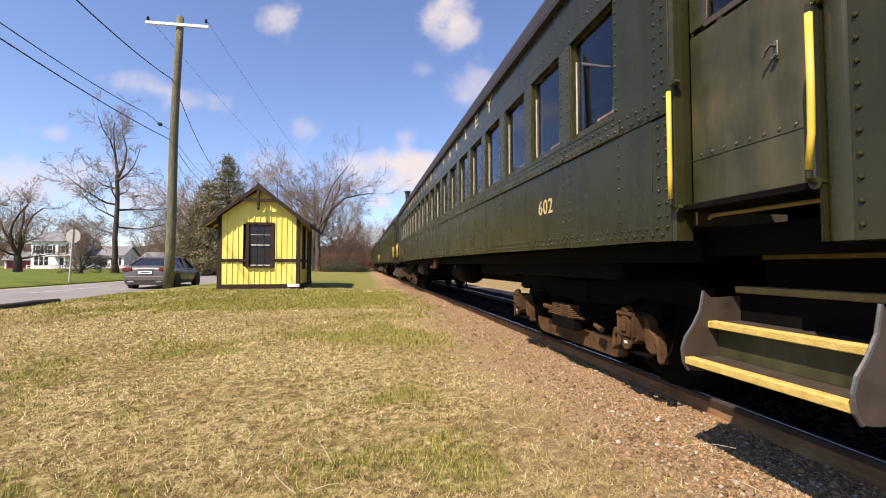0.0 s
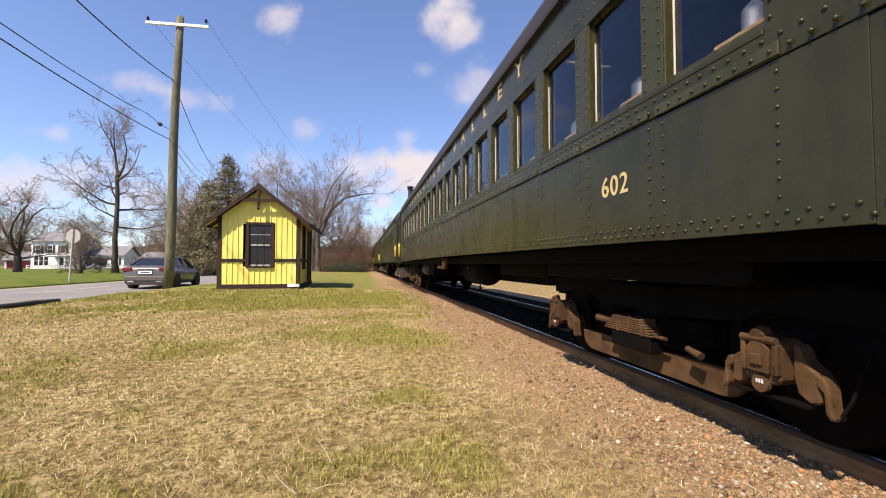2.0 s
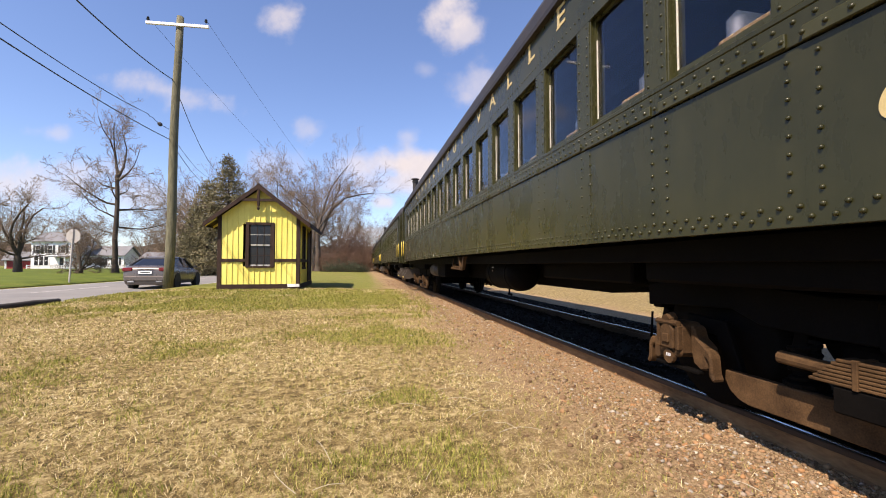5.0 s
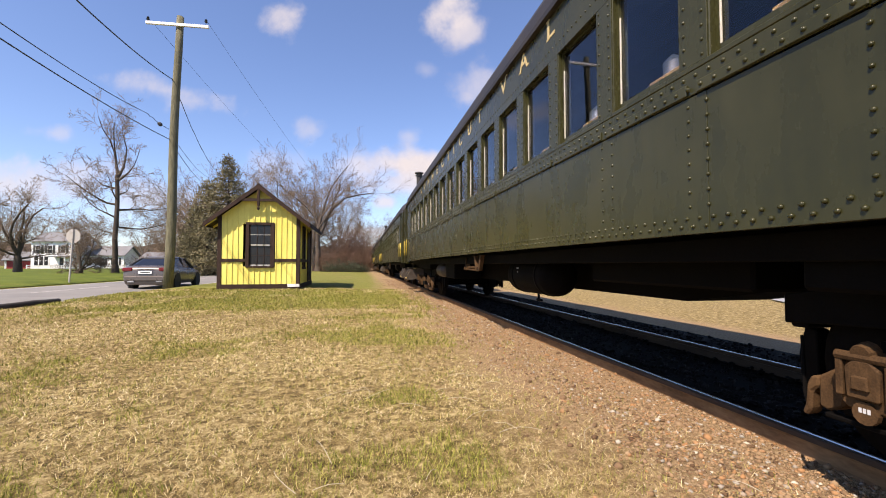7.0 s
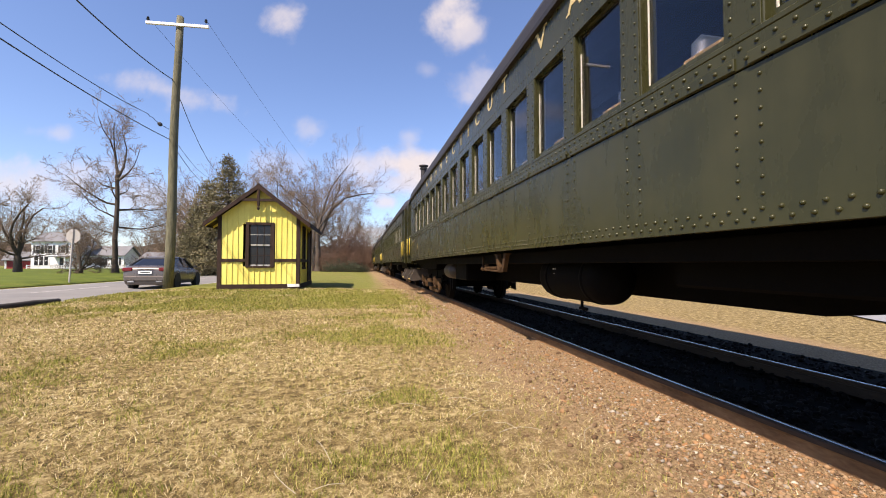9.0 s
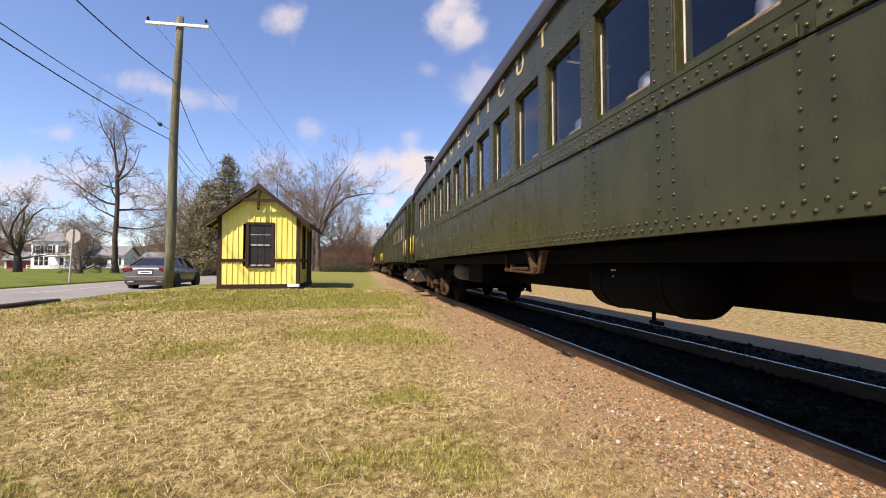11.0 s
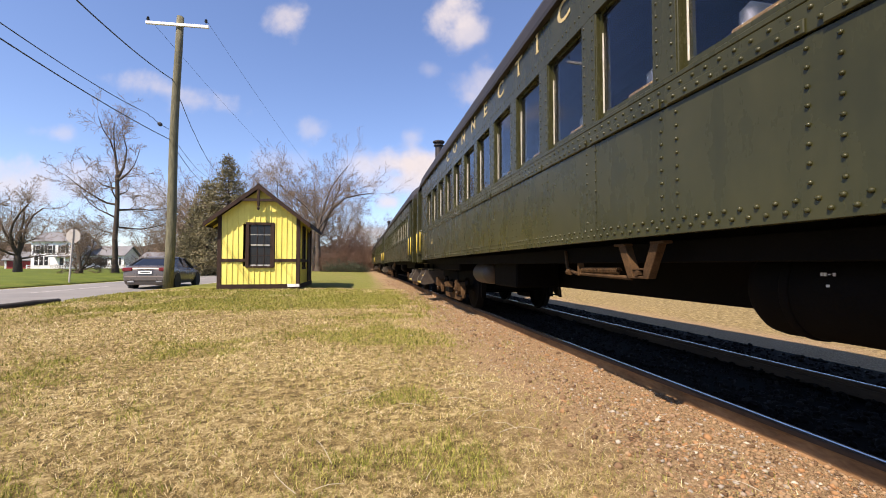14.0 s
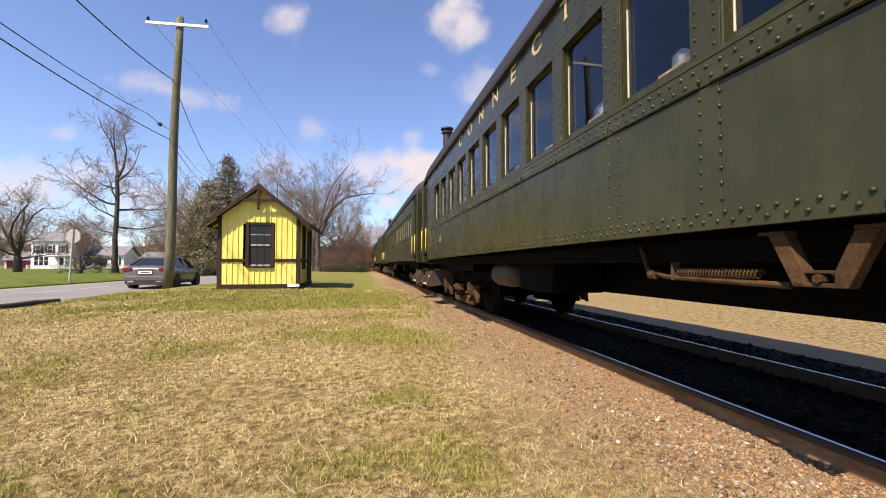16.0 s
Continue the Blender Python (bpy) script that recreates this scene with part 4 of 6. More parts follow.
def build_roof(coach):
    prof = []
    for a in np.linspace(0, math.pi, 17):
        prof.append((-math.cos(a) * (SIDE + 0.02), Z_EAVE + 0.04 + 0.80 * math.sin(a) ** 0.8))
    inner = [(x * 0.95, z - 0.06) for x, z in reversed(prof)]
    part("roof", plate(prof + inner, 1, -9.35, 9.35), ROOF_BLACK, coach, "black arched coach roof")
    # hoods that slope down over the vestibules
    for s in (-1, 1):
        own = bmesh.new()
        rings = []
        for y, drop in ((9.352, 1.0), (9.75, 0.92), (10.1, 0.76), (10.34, 0.50)):
            rings.append([own.verts.new((x * (0.985 if drop < 1 else 1), s * y, Z_EAVE + 0.04 + (z - Z_EAVE - 0.04) * drop - 0.10 * (1 - drop))) for x, z in prof])
        for u, v in zip(rings, rings[1:]):
            for k in range(len(u) - 1):
                own.faces.new((u[k], u[k + 1], v[k + 1], v[k]))
        own.faces.new(rings[-1])
        bmesh.ops.recalc_face_normals(own, faces=own.faces[:])
        part("vestibule_hood", own, ROOF_BLACK, coach)
    bm = turned([(0.10, 0), (0.10, 0.34), (0.14, 0.345), (0.14, 0.37), (0.10, 0.375), (0.10, 0.43), (0.16, 0.435), (0.16, 0.47), (0.05, 0.50)], 16)
    part("smoke_jack", bm, ROOF_BLACK, coach, "black sheet-metal smoke jack", (-1.22, 8.05, 3.88))
    for k in range(8):
        part("roof_vent", box(-0.16, 0.16, -0.22, 0.22, 0, 0.16, 0.04), ROOF_BLACK, coach, "", (0.0, -HALF + 1.0 + k * 2.4, Z_EAVE + 0.80))


def letters(coach, text, size, ys, z, x=-SIDE - 0.003, name="letter", wide=1.0):
    """Gold capitals on the near side, read from the far end towards the near one."""
    for ch, y in zip(text, ys):
        cu = bpy.data.curves.new("glyph", "FONT")
        cu.body, cu.size, cu.extrude, cu.offset, cu.align_x, cu.align_y = ch, size, 0.0015, size * 0.012, "CENTER", "CENTER"
        ob = bpy.data.objects.new("glyph", cu)
        me = bpy.data.meshes.new_from_object(ob)
        bpy.data.objects.remove(ob)
        own = bmesh.new()
        own.from_mesh(me)
        own.transform(Matrix.Diagonal((wide, 1, 1, 1)))
        top, low = max(v.co.y for v in own.verts), min(v.co.y for v in own.verts)
        lo, hi = min(v.co.x for v in own.verts), max(v.co.x for v in own.verts)
        w, t = size * 0.13, size * 0.035
        feet = {"T": [(0.5, 0)], "I": [(0.5, 0), (0.5, 1)], "L": [(0.1, 1), (0.1, 0)], "N": [(0.08, 0), (0.08, 1), (0.92, 1)], "E": [(0.1, 0), (0.1, 1)], "V": [(0.06, 1), (0.94, 1)], "A": [(0.06, 0), (0.94, 0)], "Y": [(0.06, 1), (0.94, 1), (0.5, 0)], "U": [(0.06, 1), (0.94, 1)]}.get(ch, [])
        for fx, fy in feet:
            cx, cy = lo + (hi - lo) * fx, (top - t / 2 if fy else low + t / 2)
            box(cx - w, cx + w, cy - t, cy + t, -0.0016, 0.0014, 0, own)
        own.to_mesh(me)
        own.free()
        me.materials.clear()
        me.materials.append(GOLD)
        link(name, me, coach, Matrix.Translation((x, y, z + camber(y))) @ Euler((radians(90), 0, radians(-90))).to_matrix().to_4x4(), "gold serif letter")


def build_coach():
    coach = thing("passenger_coach", "dark green riveted steel passenger coach on the track", "railway coach", (TRACK_X, 11.35, RAIL_TOP), "coaches of the train")
    build_side(coach, Matrix.Identity(4)), build_side(coach, TURN)
    for way in (Matrix.Identity(4), TURN):
        build_doorway(coach, way, 1), build_doorway(coach, way, -1)
    for y in (-HALF + 2.10, HALF - 2.10):
        build_truck(coach, y)
    build_underside(coach), build_interior(coach), build_roof(coach)
    bow(coach)
    return coach


lead = build_coach()
COACHES = [lead] + [copy_thing(lead, pose(TRACK_X, 11.35 + 21.75 * k, RAIL_TOP)) for k in (1, 2, 3)]
letters(lead, "CONNECTICUT", 0.27, [5.32 - 0.686 * k for k in range(6)] + [1.25, 0.72, 0.14, -0.52, -1.14], 3.185, wide=1.35)
letters(lead, "VALLEY", 0.27, [-2.25 - 0.682 * k for k in range(6)], 3.185, wide=1.35)
letters(lead, "602", 0.20, [-HALF + 1.82 - 0.112 * k for k in range(3)], 1.507, name="numeral")
letters(lead, "602", 0.17, [7.42 - 0.09 * k for k in range(3)], 1.53, name="numeral")

SPEED = 0.575


# ---- hut ----


def build_hut():
    X0, X1, Y0, Y1, ZB, ZE, ZP = -5.33, -2.39, 17.3, 21.2, 0.24, 2.88, 4.02
    xm = (X0 + X1) / 2
    hut = thing("trackside_hut", "small yellow board-and-batten railway hut with brown trim", "hut", (xm, Y0, 0.08))
    ox, oy, oz = xm, Y0, 0.08

    def B(x0, x1, y0, y1, z0, z1, bev=0.0, bm=None):
        return box(x0 - ox, x1 - ox, y0 - oy, y1 - oy, z0 - oz, z1 - oz, bev, bm)
    P = lambda name, bm, m, parent=hut, label="": part(name, bm, m, parent, label)
    w0, w1, wz0, wz1 = -4.29, -3.37, 0.97, 2.60
    # front wall boards with battens between; the window opening is left free
    n = 14
    step = (X1 - X0 - 0.2) / n
    for k in range(n):
        a = X0 + 0.1 + k * step
        b = a + step

        def top(x):
            return ZE + (ZP - ZE) * (1 - abs(x - xm) / ((X1 - X0) / 2)) - 0.06
        spans = [(ZB, None)]
        if b > w0 and a < w1:
            spans = [(ZB, wz0), (wz1, None)]
        for lo, hi in spans:
            t0, t1 = (top(a), top(b)) if hi is None else (hi, hi)
            mid = [((a + b) / 2 - ox, top(xm) - oz)] if hi is None and a < xm < b else []
            P("board", plate([(a + 0.003 - ox, lo - oz), (b - 0.003 - ox, lo - oz), (b - 0.003 - ox, t1 - oz)] + mid + [(a + 0.003 - ox, t0 - oz)], 1, 0.0, 0.03), HUT_YELLOW)
            if k:
                P("batten", plate([(a - 0.02 - ox, lo - oz), (a + 0.02 - ox, lo - oz), (a + 0.02 - ox, t0 - 0.02 - oz), (a - 0.02 - ox, t0 - 0.02 - oz)], 1, -0.022, -0.001), HUT_YELLOW)
    # side boards
    ny = 16
    sy = (Y1 - Y0 - 0.2) / ny
    for x, s in ((X1, 1), (X0, -1)):
        for k in range(ny):
            a = Y0 + 0.1 + k * sy
            for lo, hi in ([(ZB, 0.9), (2.6, ZE)] if 3 <= k <= 5 and s > 0 else [(ZB, ZE)]):
                P("board", B(x - 0.03 if s > 0 else x, x if s > 0 else x + 0.03, a + 0.003, a + sy - 0.003, lo, hi), HUT_YELLOW)
                P("batten", B(x + s * 0.001, x + s * 0.022, a - 0.02, a + 0.02, lo, hi), HUT_YELLOW)
    P("back_wall", plate([(X0 - ox, ZB - oz), (X1 - ox, ZB - oz), (X1 - ox, ZE - oz), (0, ZP - 0.06 - oz), (X0 - ox, ZE - oz)], 1, Y1 - oy - 0.03, Y1 - oy), HUT_YELLOW)
    P("floor", B(X0 + 0.05, X1 - 0.05, Y0 + 0.05, Y1 - 0.05, ZB - 0.1, ZB), HUT_BROWN)
    # brown corner posts, skirt and belt
    for x in (X0, X1 - 0.1):
        for y in (Y0 - 0.03, Y1 - 0.09):
            P("corner_board", B(x - 0.02, x + 0.12, y, y + 0.12, ZB - 0.04, ZE + 0.1, 0.004), HUT_BROWN)
    P("skirt_board", B(X0 - 0.02, X1 + 0.02, Y0 - 0.045, Y0 + 0.0, ZB - 0.12, ZB + 0.05, 0.004), HUT_BROWN)
    P("skirt_board", B(X1 - 0.0, X1 + 0.045, Y0 + 0.1, Y1, ZB - 0.12, ZB + 0.05, 0.004), HUT_BROWN)
    P("bare_plank", B(X1 - 0.42, X1 + 0.02, Y0 - 0.060, Y0 - 0.046, ZB - 0.06, ZB + 0.05, 0.003), WHITE_PAINT, label="pale bare replacement plank")
    for a, b in ((X0 + 0.1, w0 - 0.06), (w1 + 0.06, X1 - 0.1)):
        P("belt_board", B(a, b, Y0 - 0.045, Y0 - 0.0, 1.14, 1.26, 0.004), HUT_BROWN)
    P("belt_board", B(X1 + 0.0, X1 + 0.045, Y0 + 0.1, Y1 - 0.1, 1.14, 1.26, 0.004), HUT_BROWN)

    # front window, double hung with muntins
    win = P("window", B(w0 - 0.06, w0 + 0.06, Y0 - 0.05, Y0 + 0.06, wz0 - 0.04, wz1 + 0.06, 0.004), HUT_BROWN, label="brown double-hung sash window with flaking white bars")
    P("window_jamb", B(w1 - 0.06, w1 + 0.06, Y0 - 0.05, Y0 + 0.06, wz0 - 0.04, wz1 + 0.06, 0.004), HUT_BROWN, win)
    P("window_head", B(w0 + 0.06, w1 - 0.06, Y0 - 0.05, Y0 + 0.06, wz1 - 0.04, wz1 + 0.06, 0.004), HUT_BROWN, win)
    P("window_sill", B(w0 - 0.02, w1 + 0.02, Y0 - 0.09, Y0 + 0.06, wz0 - 0.05, wz0 + 0.02, 0.004), HUT_BROWN, win, "brown window sill")
    zm = (wz0 + wz1) / 2 - 0.02
    for z0, z1, y in ((wz0 + 0.02, zm, 0.02), (zm, wz1 - 0.04, -0.01)):
        for c in range(3):
            for r in range(2):
                a = w0 + 0.10 + c * 0.247
                lo = z0 + 0.05 + r * (z1 - z0 - 0.06) / 2
                P("pane", B(a, a + 0.245, Y0 + y + 0.008, Y0 + y + 0.012, lo, lo + (z1 - z0 - 0.07) / 2), DARK_PANE, win)
        for c in (1, 2):
            a = w0 + 0.10 + c * 0.247
            P("muntin", B(a - 0.012, a + 0.010, Y0 + y - 0.008, Y0 + y + 0.006, z0 + 0.05, z1 - 0.01), HUT_BROWN, win)
        zz = z0 + 0.05 + (z1 - z0 - 0.06) / 2
        P("muntin", B(w0 + 0.1, w1 - 0.1, Y0 + y - 0.012, Y0 + y + 0.006, zz - 0.012, zz + 0.010), OLD_WHITE if z0 > zm - 0.1 else HUT_BROWN, win)
        for c in range(3):
            a = w0 + 0.10 + c * 0.247
            P("sash_rail", B(a + 0.02, a + 0.225, Y0 + y - 0.014, Y0 + y + 0.006, z0 + 0.0, z0 + 0.045, 0.003), OLD_WHITE, win, "flaking white sash rail")
        P("sash_stile", B(w0 + 0.061, w0 + 0.10, Y0 + y - 0.014, Y0 + y + 0.012, z0, z1), HUT_BROWN, win)
        P("sash_stile", B(w1 - 0.10, w1 - 0.061, Y0 + y - 0.014, Y0 + y + 0.012, z0, z1), HUT_BROWN, win)
    # side window and door on the track side
    sw = P("side_window", B(X1 - 0.02, X1 + 0.05, Y0 + 0.75, Y0 + 0.87, 0.85, 2.62, 0.004), HUT_BROWN, label="brown side window")
    P("window_jamb", B(X1 - 0.02, X1 + 0.05, Y0 + 1.35, Y0 + 1.47, 0.85, 2.62, 0.004), HUT_BROWN, sw)
    P("window_head", B(X1 - 0.02, X1 + 0.05, Y0 + 0.87, Y0 + 1.35, 2.50, 2.62, 0.004), HUT_BROWN, sw)
    P("window_sill", B(X1 - 0.02, X1 + 0.08, Y0 + 0.87, Y0 + 1.35, 0.85, 0.93, 0.004), HUT_BROWN, sw)
    P("pane", B(X1 - 0.012, X1 - 0.006, Y0 + 0.871, Y0 + 1.349, 0.931, 2.499), DARK_PANE, sw)
    dr = P("side_door", B(X1 + 0.002, X1 + 0.04, Y0 + 2.3, Y0 + 3.2, 0.32, 2.5, 0.004), HUT_BROWN, label="dark brown plank door")
    P("door_frame", B(X1 + 0.002, X1 + 0.06, Y0 + 2.18, Y0 + 2.299, 0.3, 2.6, 0.004), HUT_BROWN, dr)
    P("door_frame", B(X1 + 0.002, X1 + 0.06, Y0 + 3.201, Y0 + 3.32, 0.3, 2.6, 0.004), HUT_BROWN, dr)
    # roof: two slopes of shingle courses on boards, rakes, king post and tie
    over, fy, by = 0.42, 0.28, 0.3
    half = (X1 - X0) / 2
    slope = (ZP - ZE) / half
    for s in (-1, 1):
        x1, z1 = s * (half + over), ZE - over * slope
        own = plate([(0, ZP - oz), (x1, z1 - oz), (x1, z1 + 0.05 - oz), (0, ZP + 0.06 - oz)], 1, -fy, Y1 - Y0 + by)
        P("roof_deck", own, HUT_BROWN)
        P("rake_board", plate([(0, ZP - 0.10 - oz), (x1, z1 - 0.10 - oz), (x1, z1 + 0.06 - oz), (0, ZP + 0.075 - oz)], 1, -fy - 0.045, -fy - 0.001, 0.003), HUT_BROWN)
        P("eave_board", plate([(x1 - s * 0.0, z1 - 0.08 - oz), (x1 + s * 0.03, z1 - 0.08 - oz), (x1 + s * 0.03, z1 + 0.05 - oz), (x1, z1 + 0.05 - oz)], 1, -fy, Y1 - Y0 + by), HUT_BROWN)
        rows = 12
        for k in range(rows):
            a, b = k / rows, (k + 1) / rows
            xa, xb = x1 * (1 - a) + s * 0.03 * (k == 0), x1 * (1 - b)
            za, zb = ZP + 0.062 - slope * abs(x1) * (1 - a), ZP + 0.062 - slope * abs(x1) * (1 - b)
            P("shingle_course", plate([(xa, za + 0.004 - oz), (xb - s * 0.05, zb - 0.03 + 0.03 - oz), (xb - s * 0.05, zb + 0.008 - oz), (xa, za + 0.024 - oz)], 1, -fy - 0.02, Y1 - Y0 + by + 0.02), SHINGLE)
        for k in range(6):
            y = -fy + 0.12 + k * 0.9
            P("rafter_tail", plate([(s * (half + 0.02), ZE - 0.03 - oz), (x1, z1 - 0.005 - oz), (x1, z1 - 0.09 - oz), (s * (half + 0.02), ZE - 0.13 - oz)], 1, y, y + 0.06), HUT_YELLOW)
    P("ridge_cap", plate([(-0.10, ZP + 0.02 - oz), (0, ZP + 0.12 - oz), (0.10, ZP + 0.02 - oz), (0, ZP + 0.075 - oz)], 1, -fy - 0.03, Y1 - Y0 + by), SHINGLE)
    P("collar_tie", box(-0.62, 0.62, -fy - 0.03, -fy + 0.04, ZP - 0.58 - oz, ZP - 0.48 - oz, 0.004), HUT_BROWN)
    P("king_post", box(-0.045, 0.045, -fy - 0.035, -fy + 0.045, ZP - 0.72 - oz, ZP - 0.02 - oz, 0.006), HUT_BROWN)
    P("king_post_finial", turned([(0.01, -0.18), (0.05, -0.14), (0.06, -0.09), (0.03, -0.05), (0.05, 0.0), (0.045, 0.03)], 10), HUT_BROWN, hut).location = (0, -fy, ZP - 0.74 - oz)
    for k in range(16):
        r = random.Random(k)
        a = X0 + 0.05 + k * 0.185
        P("foundation_stone", B(a, a + 0.17, Y0 + 0.0, Y0 + 0.28, -0.05, ZB - 0.125 - r.uniform(0, 0.02), 0.03), STONE)
    P("foundation_wall", B(X0 + 0.1, X1 - 0.05, Y0 + 0.3, Y1 - 0.1, -0.05, ZB - 0.125), STONE)


build_hut()

# ---- pole and wires ----


def build_pole():
    base = Vector((-8.03, 19.81, 0.05))
    pole = thing("utility_pole", "weathered green-grey wooden utility pole with a white crossarm", "utility pole", base)
    top = Vector((0.11, 0.25, 11.85))
    pts = [top * (k / 8) + Vector((0.03 * math.sin(k), 0, 0)) for k in range(9)]
    part("shaft", pipe(pts, [0.195 - 0.055 * k / 8 for k in range(9)], 18), POLE_WOOD, pole, smooth=True)
    arm_z = 11.40
    c = top * (arm_z / 11.85)
    d = Vector((0.985, -0.10, 0.0)).normalized()
    own = box(-1.30, 1.30, -0.05, 0.05, -0.06, 0.06, 0.008)
    own.transform(Matrix.Translation(c + Vector((0, -0.17, 0))) @ Matrix.Rotation(math.atan2(d.y, d.x), 4, "Z") @ Matrix.Rotation(radians(1.8), 4, "Y"))
    arm = part("crossarm", own, WHITE_PAINT, pole, "white crossarm")
    for s in (-1.22, 1.18):
        own = turned([(0.015, 0), (0.015, 0.10), (0.06, 0.11), (0.07, 0.15), (0.04, 0.17), (0.06, 0.20), (0.035, 0.25), (0.02, 0.26)], 10)
        part("insulator", own, DARK_PANE, arm, "brown glass insulator", c + Vector((0, -0.17, 0.05)) + d * s)
    return base, c, d


POLE_BASE, ARM, ARM_WAY = build_pole()


def wire(points, r, label):
    ob = part("overhead_wire", pipe(points, r, 6), WIRE)
    tagged(ob, label, "wire", "overhead wires")


def sag(a, b, drop, n=18, wave=0.0):
    a, b = Vector(a), Vector(b)
    return [a.lerp(b, k / n) - Vector((0, 0, 4 * drop * (k / n) * (1 - k / n) + (wave * math.sin(k * 2.1) if 0 < k < n else 0))) for k in range(n + 1)]

wire(sag((-6.04, 9, 6.47 + 0.25), (-8.05, 19.8, 9.0), 0.15, 22) + sag((-8.05, 19.8, 9.0), (-14.15, 48, 10.52), 1.2, 22, 0.02)[1:], 0.017, "thick black twisted overhead cable")
wire(sag((-6.9, 9, 5.72), (-8.4, 18.6, 7.05), 0.12, 14) + [Vector((-8.4, 18.7, 6.98)), Vector((-8.38, 18.9, 7.02)), Vector((-8.33, 19.1, 6.93)), Vector((-8.27, 19.3, 6.87)), Vector((-8.1, 19.7, 6.80))], 0.012, "thin black telephone wire curling to the pole")
wire(sag((-6.89, 9, 5.41), (-8.1, 19.8, 6.39), 0.10, 14) + sag((-8.1, 19.8, 6.39), (-14.95, 48, 9.29), 0.8)[1:], 0.015, "black overhead telephone cable")
wire(sag((-8.0, 19.9, 6.5), (-13.9, 46, 10.0), 0.9), 0.010, "thin black overhead wire")
for s in (-1.22, 1.18):
    e = POLE_BASE + ARM + Vector((0, -0.17, 0.27)) + ARM_WAY * s
    wire(sag(e, e + Vector((5.0, 62, -0.4)), 1.4, 24), 0.006, "hair-thin black power line on the crossarm")
blk = turned([(0.02, -0.09), (0.07, -0.08), (0.085, 0.0), (0.07, 0.08), (0.02, 0.09)], 10, "Y")
tagged(part("splice_box", blk, WIRE, at=(-8.27, 19.3, 6.87)), "small black splice box on the telephone wire", "splice box")

# ---- trees ----


def prisms(segs, sides):
    """Tapered prisms for (start, end, r0, r1) rows, as one vertex and face array."""
    a = np.array([s[0] for s in segs], float)
    b = np.array([s[1] for s in segs], float)
    r0, r1 = np.array([s[2] for s in segs]), np.array([s[3] for s in segs])
    d = b - a
    d /= np.maximum(np.linalg.norm(d, axis=1), 1e-6)[:, None]
    ref = np.where(np.abs(d[:, 2:3]) > 0.9, [[1.0, 0, 0]], [[0, 0, 1.0]])
    u = np.cross(d, ref)
    u /= np.linalg.norm(u, axis=1)[:, None]
    w = np.cross(d, u)
    ang = np.arange(sides) * math.tau / sides
    off = u[:, None] * np.cos(ang)[None, :, None] + w[:, None] * np.sin(ang)[None, :, None]
    v = np.concatenate([a[:, None] + off * r0[:, None, None], b[:, None] + off * r1[:, None, None]], 1).reshape(-1, 3)
    k = np.arange(sides)
    f = np.stack([k, (k + 1) % sides, (k + 1) % sides + sides, k + sides], 1)
    f = (f[None] + (np.arange(len(segs)) * 2 * sides)[:, None, None]).reshape(-1, 4)
    return v, f


FINE = 0.0125


def grow(rng, segs, twigs, p, d, length, r, level, top, droop, spread, full=1.0):
    """One limb as a bent chain that throws side limbs; thin ones go to the twigs."""
    n = 6 if level == 0 else 5
    step = length / n
    for i in range(n):
        bend = Vector((rng.gauss(0, 1), rng.gauss(0, 1), rng.gauss(0, 1))) * (0.10 + 0.07 * level)
        d = (d + bend + Vector((0, 0, (0.10 - droop * level) if level else 0.3))).normalized()
        q = p + d * step
        r1 = r * (0.90 if level == 0 else 0.80 if full == 1.0 else 0.74)
        (segs if level < 2 else twigs).append((tuple(p), tuple(q), r, max(r1, FINE)))
        p, r = q, max(r1, FINE)
        if level < top and (i >= 1 or level > 0) and (full == 1.0 or rng.random() < full):
            for _ in range(rng.choice((1, 2)) if level < 2 else rng.choice((1, 1, 2))):
                side = d.orthogonal().normalized()
                side.rotate(Matrix.Rotation(rng.uniform(0, math.tau), 3, d).to_quaternion())
                k = rng.uniform(0.55, 1.1) * spread
                nd = (d + side * k).normalized()
                grow(rng, segs, twigs, p, nd, length * rng.uniform(0.42, 0.66) * (1 - 0.06 * i), r * rng.uniform(0.45, 0.62), level + 1, top, droop, spread, full)


def bare_tree(label, at, height, r, seed, bark=BARK, twig=TWIG, top=4, trunk=0.42, forks=4, droop=0.01, spread=1.0, low=0.5):
    rng = random.Random(seed)
    segs, twigs = [], []
    p, d = Vector((0, 0, -0.1)), Vector((0, 0, 1))
    n = 6
    rr = r
    for i in range(n):
        q = p + (d + Vector((rng.gauss(0, 0.035), rng.gauss(0, 0.035), 0))) * (height * trunk / n)
        segs.append((tuple(p), tuple(q), rr * (1.35 if i == 0 else 1), rr * 0.94))
        p, rr = q, rr * 0.94
        if i / n >= low:
            for _ in range(2):
                a = rng.uniform(0, math.tau)
                grow(rng, segs, twigs, p, Vector((math.cos(a), math.sin(a), rng.uniform(0.1, 0.5))).normalized(), height * 0.34, rr * 0.36, 1, top, droop, spread)
    for k in range(forks):
        a = k * math.tau / forks + rng.uniform(-0.5, 0.5)
        grow(rng, segs, twigs, p, Vector((0.42 * math.cos(a), 0.42 * math.sin(a), 1)).normalized(), height * (1 - trunk) * rng.uniform(0.62, 0.85), rr * 0.66, 1, top, droop, spread)
    tree = thing("bare_tree", label, "tree", at)
    for name, rows, sides, m in (("trunk", segs, 8, bark), ("crown", twigs, 3, twig)):
        v, f = prisms(rows, sides)
        ob = np_mesh(name, v, f, m)
        if name == "trunk":
            ob.data.shade_smooth()
        ob.parent = tree
    return tree


